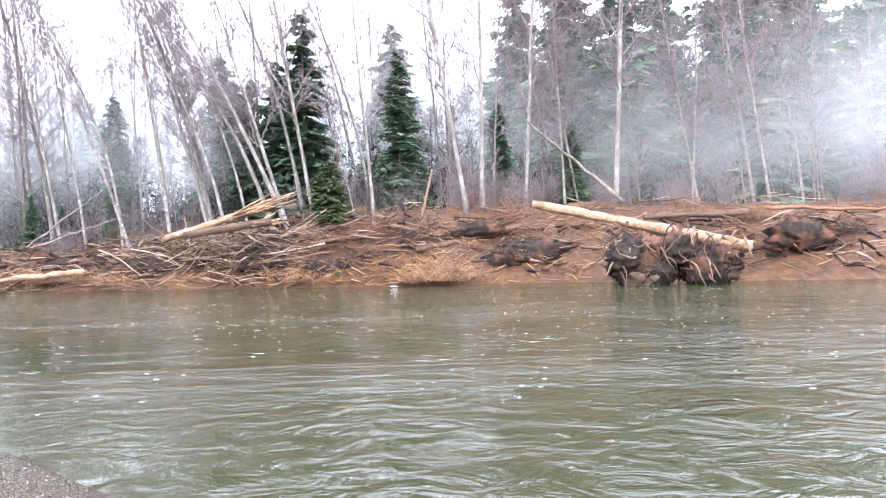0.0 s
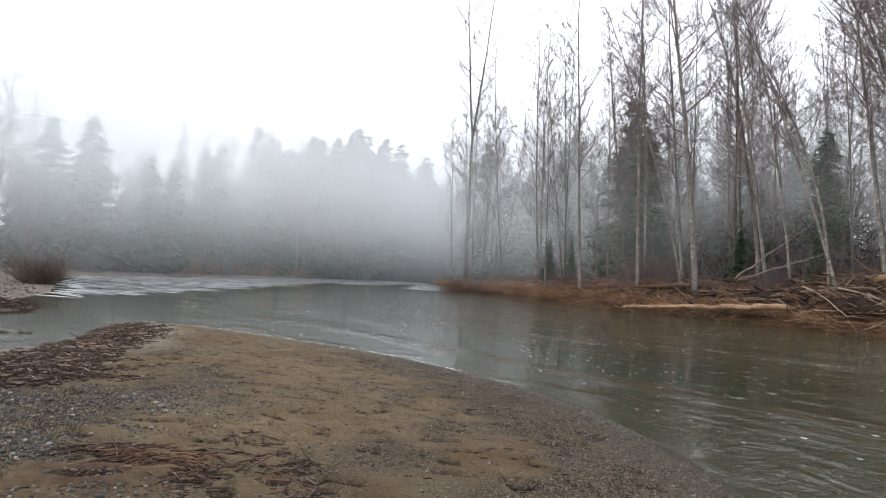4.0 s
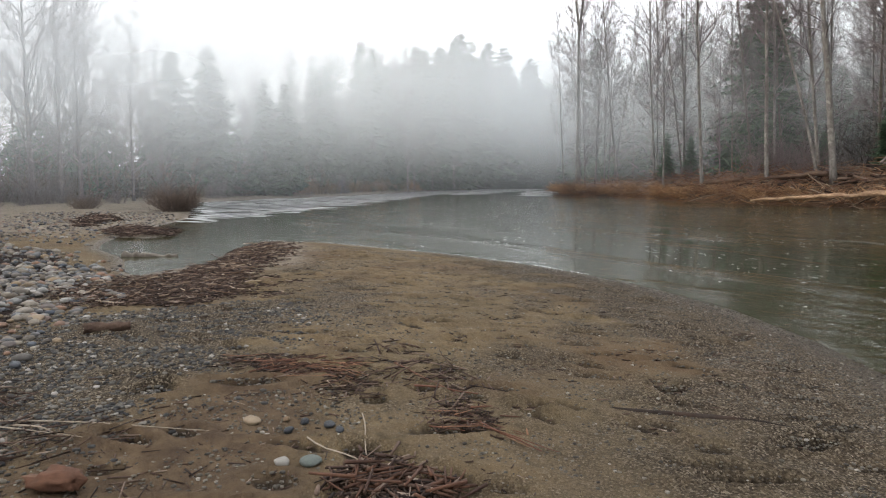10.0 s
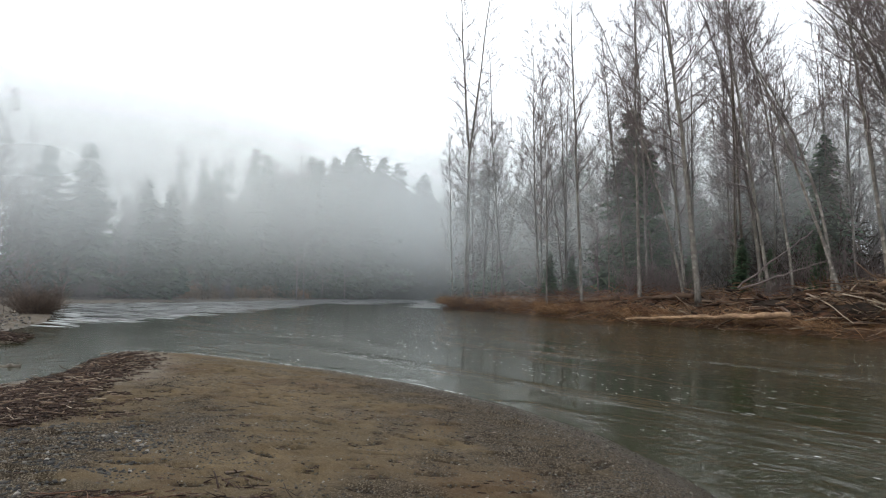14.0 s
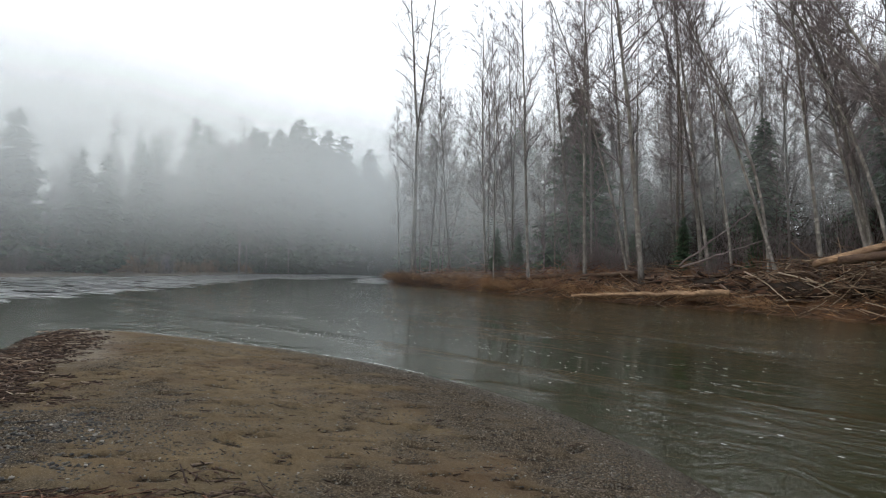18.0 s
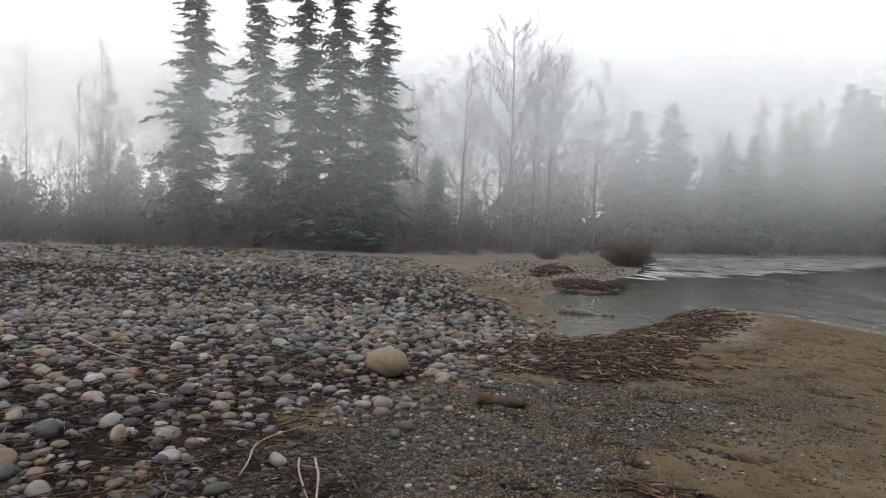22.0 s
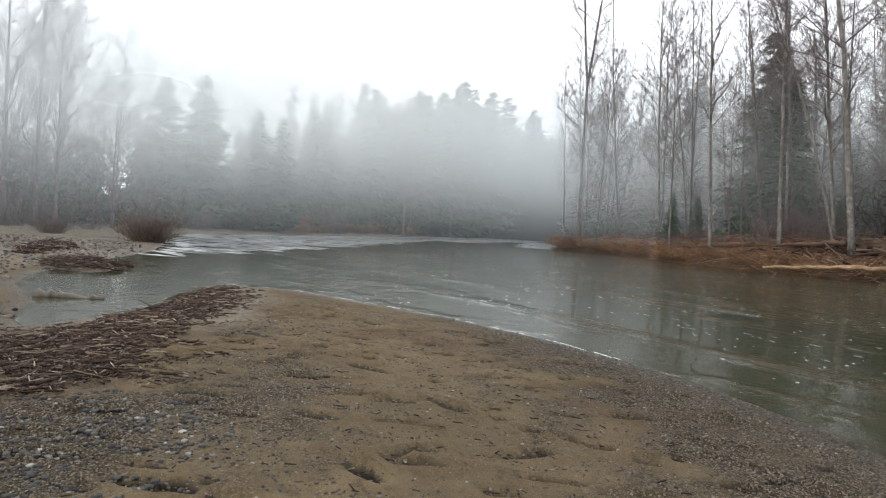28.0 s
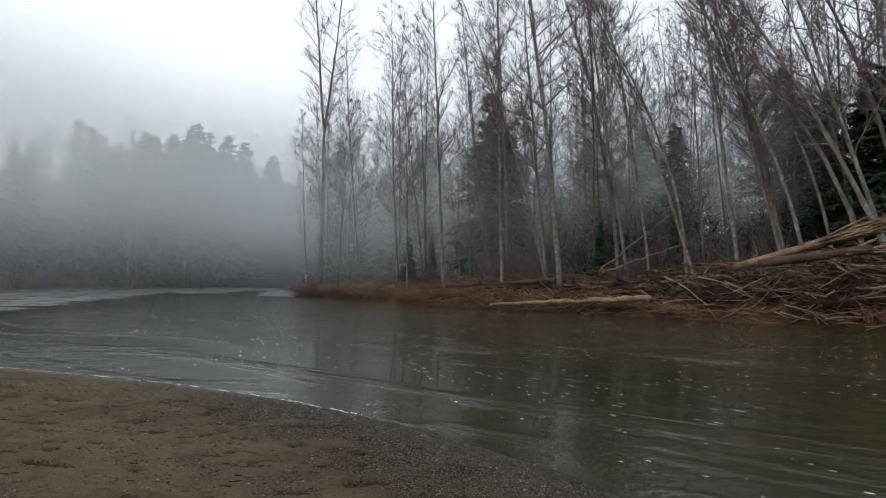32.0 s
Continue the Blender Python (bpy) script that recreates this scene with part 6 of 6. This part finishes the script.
# flat pale pieces; the sky that broken water reflects is in their colour
tagged(new("riffle_foam", foam(10500, 72, -86, -25, 4, 53, 0.1, 0.42, 3.2, 3, 0.75, RIFFLE).mesh("riffle_foam", M_RIFFLE)), "pale pieces for foam and reflected sky over the shallow riffle", "foam", kind="stuff")
MOUTH = [(-60, 29), (-84, 47), (-104, 67), (-140, 110), (-130, 116), (-92, 73), (-76, 56), (-60, 36)]
POINT_BRIGHT = [(-50.3, 38.8), (-53.5, 41.8), (-64, 52), (-76, 63.5), (-80, 60), (-66, 49), (-55, 40)]
tagged(new("riffle_foam", foam(9000, 73, -140, -60, 29, 116, 0.15, 0.55, 3.6, 3, 0.8, MOUTH).mesh("riffle_foam", M_RIFFLE)), "pale pieces for foam and reflected sky at the far bend", "foam", kind="stuff")
tagged(new("riffle_foam", foam(3000, 76, -80, -50, 38, 64, 0.08, 0.3, 3.4, 3, 0.75, POINT_BRIGHT).mesh("riffle_foam", M_RIFFLE)), "pale pieces for the bright water off the point of the bank", "foam", kind="stuff")
shore = Batch()
q = np.random.default_rng(74)
line = np.array(NEAR_LAND[11:18], float)
at = np.concatenate([[0], np.cumsum(np.hypot(*np.diff(line, axis=0).T))])
for s in np.arange(0, at[-1], 0.11):
    if q.uniform() < 0.25:
        continue
    p = np.array([np.interp(s, at, line[:, 0]), np.interp(s, at, line[:, 1])])
    p2 = np.array([np.interp(s + 0.1, at, line[:, 0]), np.interp(s + 0.1, at, line[:, 1])])
    d = (p2 - p) / (np.linalg.norm(p2 - p) + 1e-9)
    nrm = np.array([-d[1], d[0]])
    if signed(NEAR_LAND, np.array([p[0] + nrm[0] * 0.1]), np.array([p[1] + nrm[1] * 0.1]))[0] > 0:
        nrm = -nrm
    w, o = q.uniform(0.01, 0.03), q.uniform(0.0, 0.04)
    quad = [p + nrm * o, p2 + nrm * o, p2 + nrm * (o + w), p + nrm * (o + w * q.uniform(0.5, 1.3))]
    shore.add([(c[0], c[1], 0.02) for c in quad], [(0, 1, 2, 3)])
tagged(new("foam_line", shore.mesh("foam_line", M_FOAM)), "thin broken line of foam along the sand's edge", "foam", kind="stuff")
